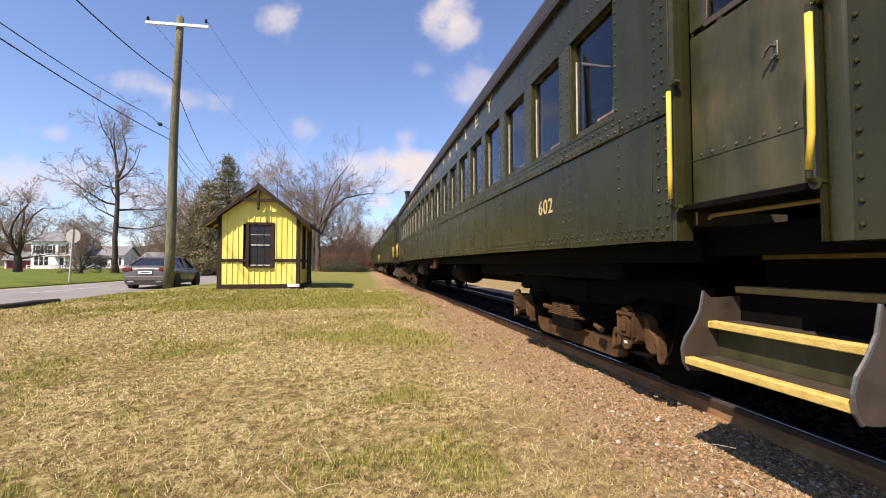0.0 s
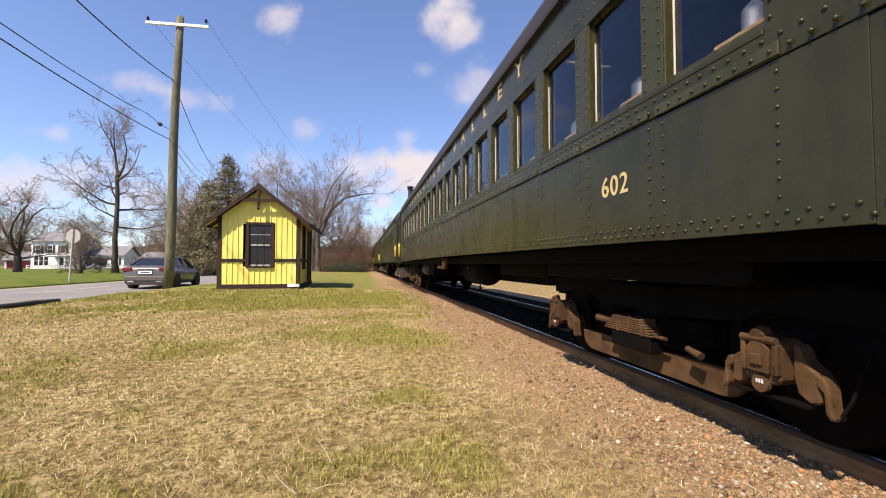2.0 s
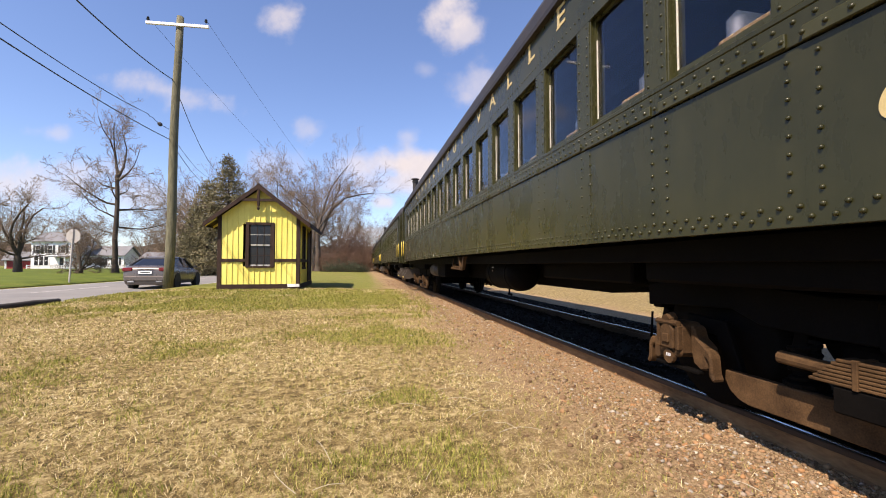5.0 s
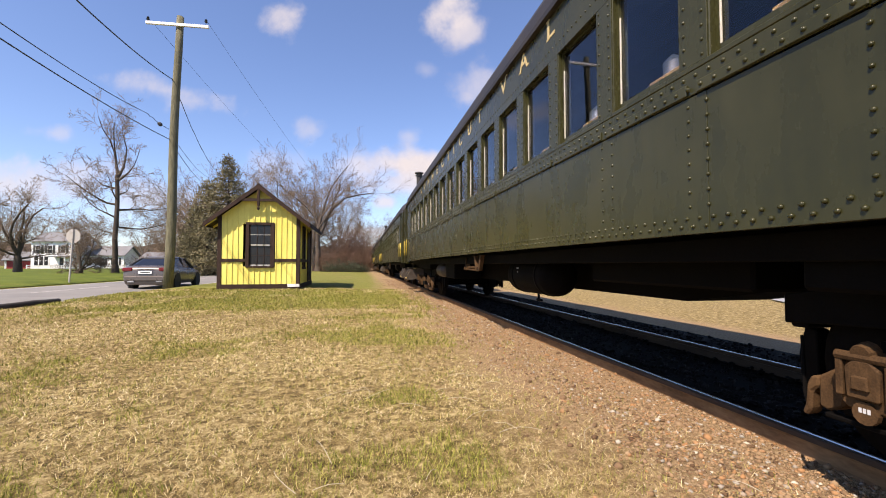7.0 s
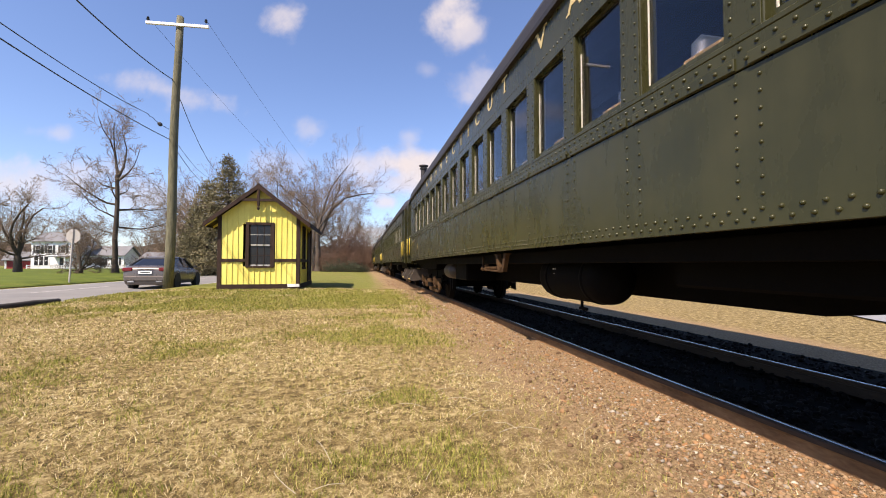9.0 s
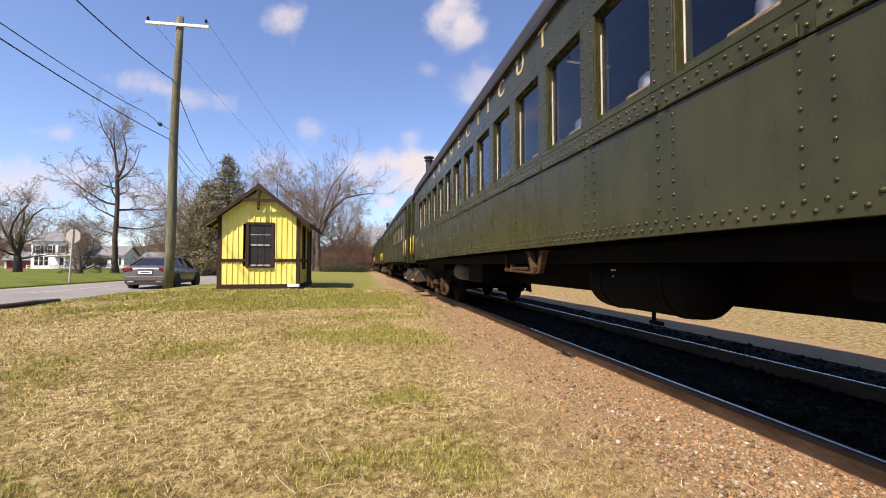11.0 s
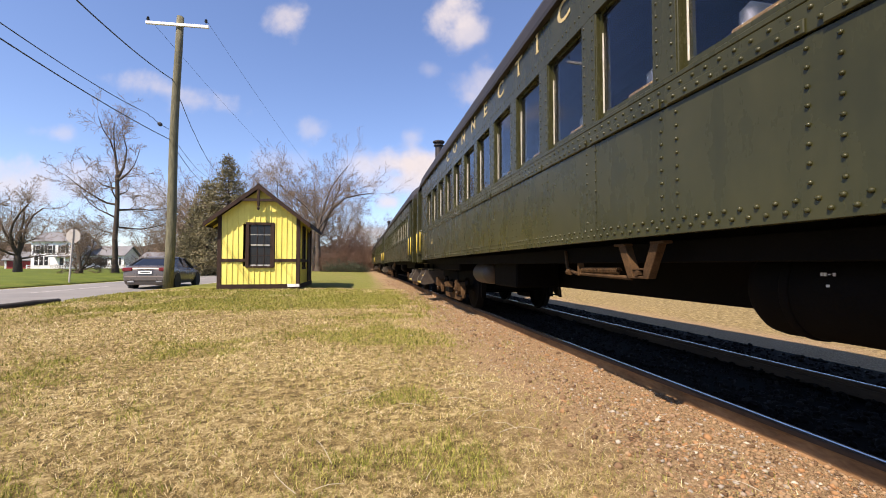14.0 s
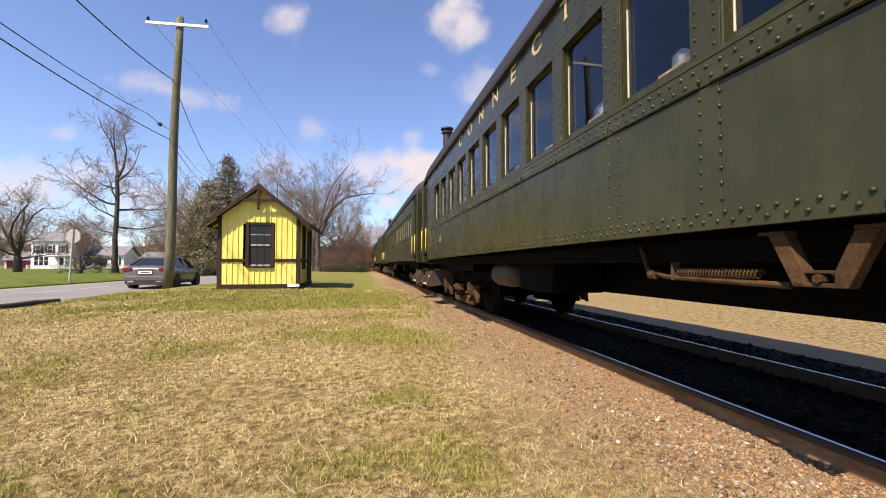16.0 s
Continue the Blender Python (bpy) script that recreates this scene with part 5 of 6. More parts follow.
def limbed_tree(label, at, height, r, limbs, seed, bark, twig, spread=0.8):
    """A bare tree with its main limbs set one by one: offset, height, bearing, rise, length, radius."""
    rng = random.Random(seed)
    segs, twigs = [], []
    p, rr, n = Vector((0, 0, -0.1)), r, 8
    for i in range(n):
        q = p + Vector((rng.gauss(0, 0.05), rng.gauss(0, 0.05), height / n))
        segs.append((tuple(p), tuple(q), rr * (1.35 if i == 0 else 1), rr * 0.94))
        p, rr = q, rr * 0.94
    for x, z, bearing, rise, length, rad in limbs:
        a, e = radians(bearing), radians(rise)
        grow(rng, segs, twigs, Vector((x, 0, z)), Vector((math.cos(a) * math.cos(e), math.sin(a) * math.cos(e), math.sin(e))), length, rad, 1, 4, 0.02, spread, 0.86)
    tree = thing("bare_tree", label, "tree", at)
    for name, rows, sides, m in (("trunk", segs, 8, bark), ("crown", twigs, 3, twig)):
        v, f = prisms(rows, sides)
        ob = np_mesh(name, v, f, m)
        if name == "trunk":
            ob.data.shade_smooth()
        ob.parent = tree


limbed_tree("tall dark leafless shade tree on the far lawn", (-22.7, 45, 0), 9.6, 0.27, ((0, 9.3, 165, 68, 5.2, 0.15), (0, 9.5, 150, 80, 5.6, 0.13), (0, 9.4, 5, 66, 4.7, 0.14), (0, 9.0, -15, 18, 3.9, 0.10), (0, 8.2, 185, 10, 3.2, 0.09), (0, 6.7, 175, 4, 4.8, 0.12), (0, 6.2, 10, 8, 4.4, 0.11), (0, 4.6, -5, -8, 4.6, 0.10), (0, 5.4, 200, -4, 4.2, 0.09), (0, 7.6, 80, 25, 3.6, 0.09), (0, 7.0, 270, 25, 3.6, 0.09), (0, 3.9, 180, 5, 2.6, 0.07)), 5, BARK, TWIG)
bare_tree("gnarled leafless old fruit tree beside the white house", (-34.0, 50, 0), 9.3, 0.42, 11, trunk=0.22, forks=4, low=0.6, spread=1.0)
bare_tree("low twiggy leafless tree behind the road sign", (-23.9, 42, 0), 5.2, 0.24, 21, trunk=0.14, forks=4, low=0.6, spread=1.35, droop=0.03)
limbed_tree("tall pale-barked leafless tree with two crooked leaders", (-6.0, 62, 0), 6.6, 0.42, ((-0.15, 5.6, 178, 88, 11.5, 0.25), (0.25, 5.4, 8, 76, 10.5, 0.25), (0.05, 6.2, 150, 80, 9.0, 0.17), (0.1, 6.4, -8, 48, 7.6, 0.15), (0.05, 5.0, 0, 20, 2.6, 0.08)), 12, BARK, TWIG, 0.62)
grey = bare_tree("spreading grey leafless tree in the tree belt", (-19.5, 56, 0), 13.5, 0.26, 31, BARK_PALE, TWIG, trunk=0.25, forks=5, low=0.5, spread=0.8)
grey["group"] = "grey trees of the tree belt"
for x, y, s, a in ((-13.0, 78, 1.45, 40), (-8.5, 80, 1.5, 130), (-4.5, 84, 1.3, 210), (-24, 70, 1.0, 300), (-29, 78, 1.1, 90), (-17, 88, 1.35, 170), (-1.5, 88, 0.95, 20), (-38, 100, 1.1, 250), (-70, 110, 1.0, 10), (-84, 105, 1.0, 160), (10, 150, 1.2, 60), (3.2, 175, 1.2, 100), (-58, 128, 1.1, 35), (-72, 130, 1.2, 200), (-46, 124, 1.0, 310), (-37, 116, 1.05, 75), (-92, 128, 1.15, 140), (-52, 140, 1.3, 260)):
    copy_thing(grey, pose(x, y, 0, 0, 0, a) @ Matrix.Scale(s, 4))


def thicket(label, at, w, h, n, seed, m=TWIG_RED):
    rng = random.Random(seed)
    rows = []
    for _ in range(n):
        p = Vector((rng.gauss(0, w * 0.3), rng.gauss(0, w * 0.25), -0.05))
        d = Vector((rng.gauss(0, 0.35), rng.gauss(0, 0.35), 1)).normalized()
        r, ln = rng.uniform(0.016, 0.038), h * rng.uniform(0.35, 1.0) / 5
        for i in range(5):
            q = p + d * ln
            rows.append((tuple(p), tuple(q), r, r * 0.75))
            p, r = q, r * 0.75
            d = (d + Vector((rng.gauss(0, 0.22), rng.gauss(0, 0.22), 0.05))).normalized()
            for _ in range(3):
                e = p + (d + Vector((rng.gauss(0, 0.8), rng.gauss(0, 0.8), rng.gauss(0.2, 0.5)))) * ln * rng.uniform(0.4, 1.0)
                rows.append((tuple(p), tuple(e), r * 0.7, r * 0.3))
    v, f = prisms(rows, 3)
    ob = np_mesh("thicket", v, f, m, "", label, "bush")
    ob.location = at
    return ob


for k, (x, y, w, h) in enumerate(((-2.4, 60, 3.6, 3.7), (-0.9, 62, 3.0, 3.4), (-4.4, 63, 3.6, 3.2), (-1.9, 64, 2.6, 9.0), (0.6, 76, 3.4, 5.0), (-0.4, 74, 3, 9.0), (-27, 66, 8, 3), (3.0, 120, 5, 6), (-1.5, 110, 8, 7))):
    tagged(thicket("reddish-brown leafless brush thicket at the lawn's end", (x, y, 0), w, h, 300 if h < 5 else 130, 50 + k), group="brush beside the track")


def leaf_cloud(name, centres, rng, per, size, spread, m):
    """Small two-sided leaf blades scattered about many centres, as one mesh."""
    c = np.repeat(np.array(centres), per, 0)
    g = np.random.RandomState(rng)
    c = c + g.normal(0, 1, c.shape) * spread
    a, b = g.normal(0, 1, c.shape), g.normal(0, 1, c.shape)
    a = a / np.linalg.norm(a, axis=1)[:, None] * size * g.uniform(0.6, 1.4, (len(c), 1))
    b = np.cross(a, b)
    b = b / np.linalg.norm(b, axis=1)[:, None] * size * 0.28
    v = np.stack([c - a, c + b, c + a, c - b], 1).reshape(-1, 3)
    return np_mesh(name, v, np.arange(len(v)).reshape(-1, 4), m)


def conifer(at, h, w, seed):
    rng = random.Random(seed)
    tree = thing("spruce_tree", "ragged dark green and olive spruce behind the hut", "tree", at, "spruces behind the hut")
    rows, tips = [((0, 0, -0.1), (0, 0, h * 0.5), 0.24, 0.14), ((0, 0, h * 0.5), (0, 0, h), 0.14, 0.02)], []
    z = 0.5
    while z < h - 0.2:
        reach = w * (1 - z / h) ** 0.75 * rng.uniform(0.75, 1.1) + 0.15
        for k in range(8):
            a = rng.uniform(0, math.tau)
            e = Vector((math.cos(a) * reach, math.sin(a) * reach, z - 0.10 * reach + rng.uniform(-0.1, 0.25)))
            rows.append(((0, 0, z), tuple(e), 0.03, 0.008))
            m = max(2, int(reach * 4.5))
            for i in range(1, m + 1):
                t = i / m
                if t > 0.2:
                    tips.append(tuple(Vector((0, 0, z)).lerp(e, t) + Vector((rng.gauss(0, 0.07), rng.gauss(0, 0.07), rng.gauss(-0.05, 0.06)))))
        z += rng.uniform(0.22, 0.36)
    v, f = prisms(rows, 5)
    np_mesh("trunk", v, f, BARK).parent = tree
    leaf_cloud("crown", tips, seed, 9, 0.13, 0.14, NEEDLES).parent = tree


conifer((-13.0, 45, 0), 11.8, 3.7, 3)
conifer((-15.4, 46.5, 0), 9.8, 3.4, 4)
conifer((-16.9, 48, 0), 6.8, 2.8, 6)
rng = random.Random(4)
for k, (x, y, s) in enumerate(((-4.2, 57.5, 1.1), (-3.0, 57, 1.3), (-1.9, 57.5, 1.2), (-0.9, 58, 1.1), (0.0, 59, 0.8), (-17.8, 55, 1.3))):
    pts = [(rng.gauss(0, 0.5) * s, rng.gauss(0, 0.4) * s, abs(rng.gauss(0.5, 0.35)) * s) for _ in range(160)]
    ob = leaf_cloud("evergreen_shrub", pts, 70 + k, 8, 0.09, 0.10, LEAF_DULL)
    ob.location = (x, y, 0)
    tagged(ob, "low dull green evergreen shrub at the lawn's edge", "shrub", "low shrubs by the lawn")

# ---- far woods and lawn ----


def ridge(name, label, y, x0, x1, base, rough, seed, step=2.0):
    n = int((x1 - x0) / step)
    rows, faces = [], []
    for i in range(n + 1):
        x = x0 + i * step
        top = base * (0.95 + 0.22 * noise.fractal((x * 0.010, seed, 0), 1.0, 2.0, 4)) + rough * noise.noise((x * 0.35, seed, 1)) + rough * 0.5 * noise.noise((x * 1.1, seed, 5))
        rows += [(x, y, -2), (x, y + 18, max(1.0, top * 0.75)), (x, y + 40, max(1.5, top))]
    for i in range(n):
        a = 3 * i
        faces += [(a, a + 3, a + 4, a + 1), (a + 1, a + 4, a + 5, a + 2)]
    np_mesh(name, rows, faces, HILL, "structure", label, "woods")


ridge("backdrop_1", "distant brown leafless wooded ridge", 420, -900, 60, 22, 2.5, 3)
ridge("backdrop_2", "distant brown leafless woods past the track", 330, 10, 500, 14, 3.0, 8)


def build_far_lawn():
    own = bmesh.new()
    xs = [-15.6, -16.4, -18, -22, -30, -45, -70, -110]
    ys = [6, 12, 18, 24, 30, 36, 44, 54, 66, 80, 95, 130]
    grid = [[own.verts.new((x - 0.0016 * max(0, y - 30) ** 2 * (1 if x > -17 else 0), y, land(x, y) + 0.03 + (0.05 if x < -16 else 0))) for x in xs] for y in ys]
    for a, b in zip(grid, grid[1:]):
        for i in range(len(xs) - 1):
            own.faces.new((a[i + 1], a[i], b[i], b[i + 1]))
    tagged(part("far_lawn", own, LAWN, smooth=True), "bright green mown lawn across the road", "lawn", kind="structure")


build_far_lawn()

# ---- houses across the road ----


def gable_house(name, label, at, w, d, eave, ridge_h, wins, turn=0, roof=ROOF_GREY):
    h = thing(name, label, "house", pose(*at, 0, 0, turn))
    part("wall", plate([(0, 0), (w, 0), (w, eave), (0, eave)], 1, 0, d), WHITE_PAINT, h)
    part("gable", plate([(0, eave + 0.002), (d, eave + 0.002), (d / 2, ridge_h)], 0, 0.1, w - 0.1), WHITE_PAINT, h)
    for s in (0, 1):
        y0, y1 = (-0.4, d / 2) if s == 0 else (d + 0.4, d / 2)
        zz = eave - 0.4 * (ridge_h - eave) / (d / 2)
        part("roof", plate([(y0, zz + 0.02), (y1, ridge_h + 0.02), (y1, ridge_h + 0.2), (y0, zz + 0.2)], 0, -0.35, w + 0.35), roof, h)
    for x, z, ww, hh, sh in wins:
        f = part("window", box(x - ww / 2 - 0.08, x + ww / 2 + 0.08, -0.06, -0.01, z - 0.08, z + hh + 0.08), WHITE_PAINT, h)
        part("pane", box(x - ww / 2, x + ww / 2, -0.075, -0.062, z, z + hh), DARK_PANE, f)
        part("glazing_bar", box(x - ww / 2, x + ww / 2, -0.085, -0.076, z + hh / 2 - 0.03, z + hh / 2 + 0.03), WHITE_PAINT, f)
        if sh:
            for s in (-1, 1):
                c = x + s * (ww / 2 + 0.30)
                part("shutter", box(c - 0.2, c + 0.2, -0.06, -0.012, z - 0.05, z + hh + 0.05), SHUTTER, f)
    return h


farm = gable_house("farmhouse", "white two-storey clapboard farmhouse with dark shutters", (-62.5, 95, 0.15), 7.2, 7, 5.5, 7.2, [(1.3, 3.2, 0.8, 1.4, 1), (3.4, 3.2, 0.8, 1.4, 1), (5.8, 3.2, 0.8, 1.4, 1), (1.0, 0.8, 0.7, 1.7, 0), (1.9, 0.8, 0.7, 1.7, 0), (2.8, 0.8, 0.7, 1.7, 0)], -6)
part("chimney", box(3.2, 3.9, 3.2, 3.9, 6.4, 8.0, 0.03), STONE, farm)
part("porch_roof", box(4.2, 7.2, -1.5, 0, 2.35, 2.55), ROOF_GREY, farm)
part("porch_post", box(4.3, 4.45, -1.4, -1.25, 0, 2.34), WHITE_PAINT, farm)
part("porch_post", box(6.95, 7.1, -1.4, -1.25, 0, 2.34), WHITE_PAINT, farm)
part("front_door", box(5.2, 6.1, -0.05, -0.005, 0.1, 2.15), SHUTTER, farm)
gable_house("house_wing", "white single-storey wing of the farmhouse", (-56.2, 98, 0.15), 8.5, 5, 2.9, 4.6, [(1.4, 0.9, 0.9, 1.3, 1), (4.4, 0.9, 0.9, 1.3, 1), (7.0, 0.9, 0.9, 1.3, 1)], -4)
gable_house("cottage", "low white cottage with a grey roof and dark shutters", (-47.8, 104, 0.1), 7.5, 6, 2.3, 3.6, [(1.5, 0.8, 0.9, 1.2, 1), (3.9, 0.8, 0.9, 1.2, 1), (6.2, 0.8, 0.9, 1.2, 1)], -4)
shed = gable_house("red_shed", "small red shed with a white gable", (-67.5, 96, 0.15), 4.0, 4, 1.9, 3.3, [], 20)
part("shed_door", box(0.3, 3.7, -0.05, -0.005, 0.1, 1.75), RED_PAINT, shed)


def picket_fence(at, n, step, h, turn):
    f = thing("picket_fence", "white rail fence beyond the road", "fence", pose(*at, 0, 0, turn))
    for k in range(n + 1):
        part("post", box(k * step - 0.07, k * step + 0.07, -0.07, 0.07, 0, h + 0.12, 0.01), WHITE_PAINT, f)
    for z in (0.35, 0.7, h):
        part("fence_rail", box(0, n * step, -0.03, 0.03, z - 0.07, z + 0.07, 0.005), WHITE_PAINT, f)


picket_fence((-21.0, 60, 0.05), 6, 0.75, 0.95, 4)
picket_fence((-58.5, 88, 0.15), 12, 1.6, 0.7, 14)

# ---- road sign, log ----


def build_sign():
    s = thing("road_sign", "back of a round grey road sign on a leaning post", "road sign", pose(-15.85, 26.9, 0.0, 0, 2.5, -8))
    part("sign_post", box(-0.035, 0.035, -0.03, 0.03, 0, 3.0, 0.006), SIGN_GREY, s)
    p = part("sign_plate", turned([(0.39, 0), (0.41, 0.004), (0.41, 0.010), (0.39, 0.014)], 8, "Y"), SIGN_GREY, s, "octagonal bare aluminium sign back", (0, 0.034, 2.62))
    p.rotation_euler = (0, radians(22.5), 0)
    for z in (2.45, 2.8):
        part("bolt", turned([(0.02, 0), (0.018, 0.012)], 8, "Y"), WORN_METAL, s, "", (0, -0.044, z))


build_sign()
own = pipe([(-8.0 + 0.015 * k, 8.2 + 0.43 * k, 0.075 + 0.008 * math.sin(k * 1.7)) for k in range(11)] + [(-7.84, 12.9, 0.07)], [0.085 + 0.008 * math.sin(k * 2.2) for k in range(12)], 10)
tagged(part("log", own, LOG_DARK, smooth=True), "dark weathered log lying at the road's edge", "log")

# ---- car ----


def build_car():
    car = thing("sedan", "grey-brown four-door sedan parked at the road's edge", "car", pose(-9.35, 22.95, -0.06, 0, 0, 3))
    # half outline stations: y, half width at sill, at waist, waist height, deck height
    st = [(-2.42, 0.62, 0.74, 0.62, 0.78), (-2.36, 0.80, 0.86, 0.70, 0.96), (-2.15, 0.86, 0.91, 0.74, 1.04), (-1.6, 0.88, 0.93, 0.76, 1.06), (-0.8, 0.88, 0.93, 0.76, 1.00), (0.3, 0.88, 0.93, 0.74, 0.96), (1.1, 0.88, 0.93, 0.72, 0.94), (1.8, 0.86, 0.90, 0.68, 0.84), (2.2, 0.80, 0.84, 0.60, 0.74), (2.42, 0.62, 0.66, 0.52, 0.62)]
    bm = bmesh.new()
    rings = []
    for y, a, b, zw, zd in st:
        half = [(a * 0.92, 0.22), (a, 0.32), (b, 0.52), (b, zw), (b - 0.05, zd - 0.08), (b - 0.16, zd), (0.3, zd + 0.015)]
        rings.append([bm.verts.new((x, y, z)) for x, z in half] + [bm.verts.new((-x, y, z)) for x, z in reversed(half)])
    for u, v in zip(rings, rings[1:]):
        for k in range(len(u)):
            j = (k + 1) % len(u)
            bm.faces.new((u[k], u[j], v[j], v[k]))
    bm.faces.new(rings[0][::-1]), bm.faces.new(rings[-1])
    bmesh.ops.subdivide_edges(bm, edges=bm.edges[:], cuts=1, smooth=0.7, use_grid_fill=True)
    bmesh.ops.recalc_face_normals(bm, faces=bm.faces[:])
    part("body", bm, CAR_SILVER, car, smooth=True)

    def shell(sts, m, name, label=""):
        own = bmesh.new()
        rr = []
        for y, w, z0, wt, z1 in sts:
            rr.append([own.verts.new(c) for c in ((w, y, z0), (wt, y, z1), (wt - 0.12, y, z1 + 0.025), (-wt + 0.12, y, z1 + 0.025), (-wt, y, z1), (-w, y, z0))])
        for u, v in zip(rr, rr[1:]):
            for k in range(5):
                own.faces.new((u[k], u[k + 1], v[k + 1], v[k]))
        own.faces.new(rr[0]), own.faces.new(rr[-1][::-1])
        bmesh.ops.recalc_face_normals(own, faces=own.faces[:])
        return part(name, own, m, car, label, smooth=False)
    shell([(-2.0, 0.72, 1.02, 0.70, 1.04), (-1.15, 0.80, 0.98, 0.60, 1.40), (-0.3, 0.82, 0.95, 0.61, 1.44), (0.3, 0.82, 0.94, 0.60, 1.41), (1.25, 0.76, 0.92, 0.72, 0.95)], CAR_GLASS, "glasshouse", "dark tinted car windows")
    shell([(-1.22, 0.62, 1.385, 0.60, 1.405), (-1.0, 0.635, 1.40, 0.60, 1.43), (-0.3, 0.64, 1.42, 0.61, 1.46), (0.25, 0.63, 1.40, 0.60, 1.43), (0.38, 0.62, 1.375, 0.60, 1.395)], CAR_SILVER, "roof_panel")
    for s in (-1, 1):
        for pts in ([(-1.98, 1.03), (-1.16, 1.40)], [(-0.28, 0.95), (-0.34, 1.44)], [(1.22, 0.93), (0.32, 1.40)]):
            part("pillar", pipe([(s * 0.79, pts[0][0], pts[0][1]), (s * 0.63, pts[1][0], pts[1][1])], 0.035, 6), RUBBER, car)
        part("tail_lamp", box(s * 0.50, s * 0.90, -2.435, -2.20, 0.80, 0.97, 0.04), TAIL_RED, car, "red wrap-round tail lamp")
        part("exhaust_trim", box(s * 0.42, s * 0.66, -2.47, -2.38, 0.33, 0.39, 0.015), ALLOY, car, "chrome exhaust trim")
        part("door_mirror", box(s * 0.93, s * 1.06, 0.72, 0.84, 0.93, 1.06, 0.03), RUBBER, car)
        for y in (-1.42, 1.42):
            w = part("wheel", turned([(0.20, -0.10), (0.315, -0.11), (0.335, -0.08), (0.335, 0.08), (0.315, 0.11), (0.20, 0.10)], 24, "X"), RUBBER, car, "black tyre on a silver rim", (s * 0.82, y, 0.335), True)
            part("rim", turned([(0.03, -0.08), (0.20, -0.06), (0.215, -0.1), (0.215, 0.1), (0.20, 0.06), (0.03, 0.08)], 20, "X"), ALLOY, w)
            part("wheel_arch", turned([(0.37, -0.09), (0.39, 0.0), (0.37, 0.09)], 24, "X"), RUBBER, car, "", (s * 0.86, y, 0.345))
    part("rear_bumper", box(-0.82, 0.82, -2.47, -2.30, 0.36, 0.62, 0.06), CAR_SILVER, car)
    part("boot_garnish", box(-0.30, 0.30, -2.440, -2.40, 0.895, 0.915, 0.006), CAR_SILVER, car, "painted strip above the plate")
    part("rear_plate", box(-0.26, 0.26, -2.462, -2.43, 0.70, 0.83, 0.004), WHITE_PAINT, car, "white plate")
    part("plate_bar", box(-0.18, 0.18, -2.466, -2.4625, 0.745, 0.785), SHUTTER, car)


build_car()

# ---- loose grass and stones ----


def green_here(x, y):
    g = 0.38 * noise.fractal((x * 0.42, y * 0.42, 7.3), 1.0, 2.0, 4) + 0.35 * noise.noise((x * 2.1, y * 2.1, 1.0))
    for cx, cy, rx, ry, k in ((-3.4, 10.9, 1.9, 0.9, 0.6), (0.45, 6.1, 0.42, 0.6, 0.75), (-0.7, 6.3, 0.9, 0.5, 0.3), (0.46, 3.35, 0.30, 0.22, 0.6), (0.45, 2.25, 0.16, 0.22, 0.8), (0.0, 2.3, 0.12, 0.14, 0.45), (-1.57, 3.33, 0.12, 0.1, 0.55), (-2.0, 5.5, 0.35, 0.25, 0.3), (0.8, 13.0, 2.6, 2.0, 0.35)):
        g += k * math.exp(-(((x - cx) / rx) ** 2 + ((y - cy) / ry) ** 2) / 2)
    return g + 0.16 * smooth(6, 15, y) - 0.10


def bare_here(x, y):
    """1 on the dirt and gravel beside the rails, 0 on the turf."""
    return smooth(0.75, 1.6, x + 0.45 * noise.fractal((x * 0.9, y * 0.6, 2.0), 1.0, 2.0, 3) - 0.02 * y)


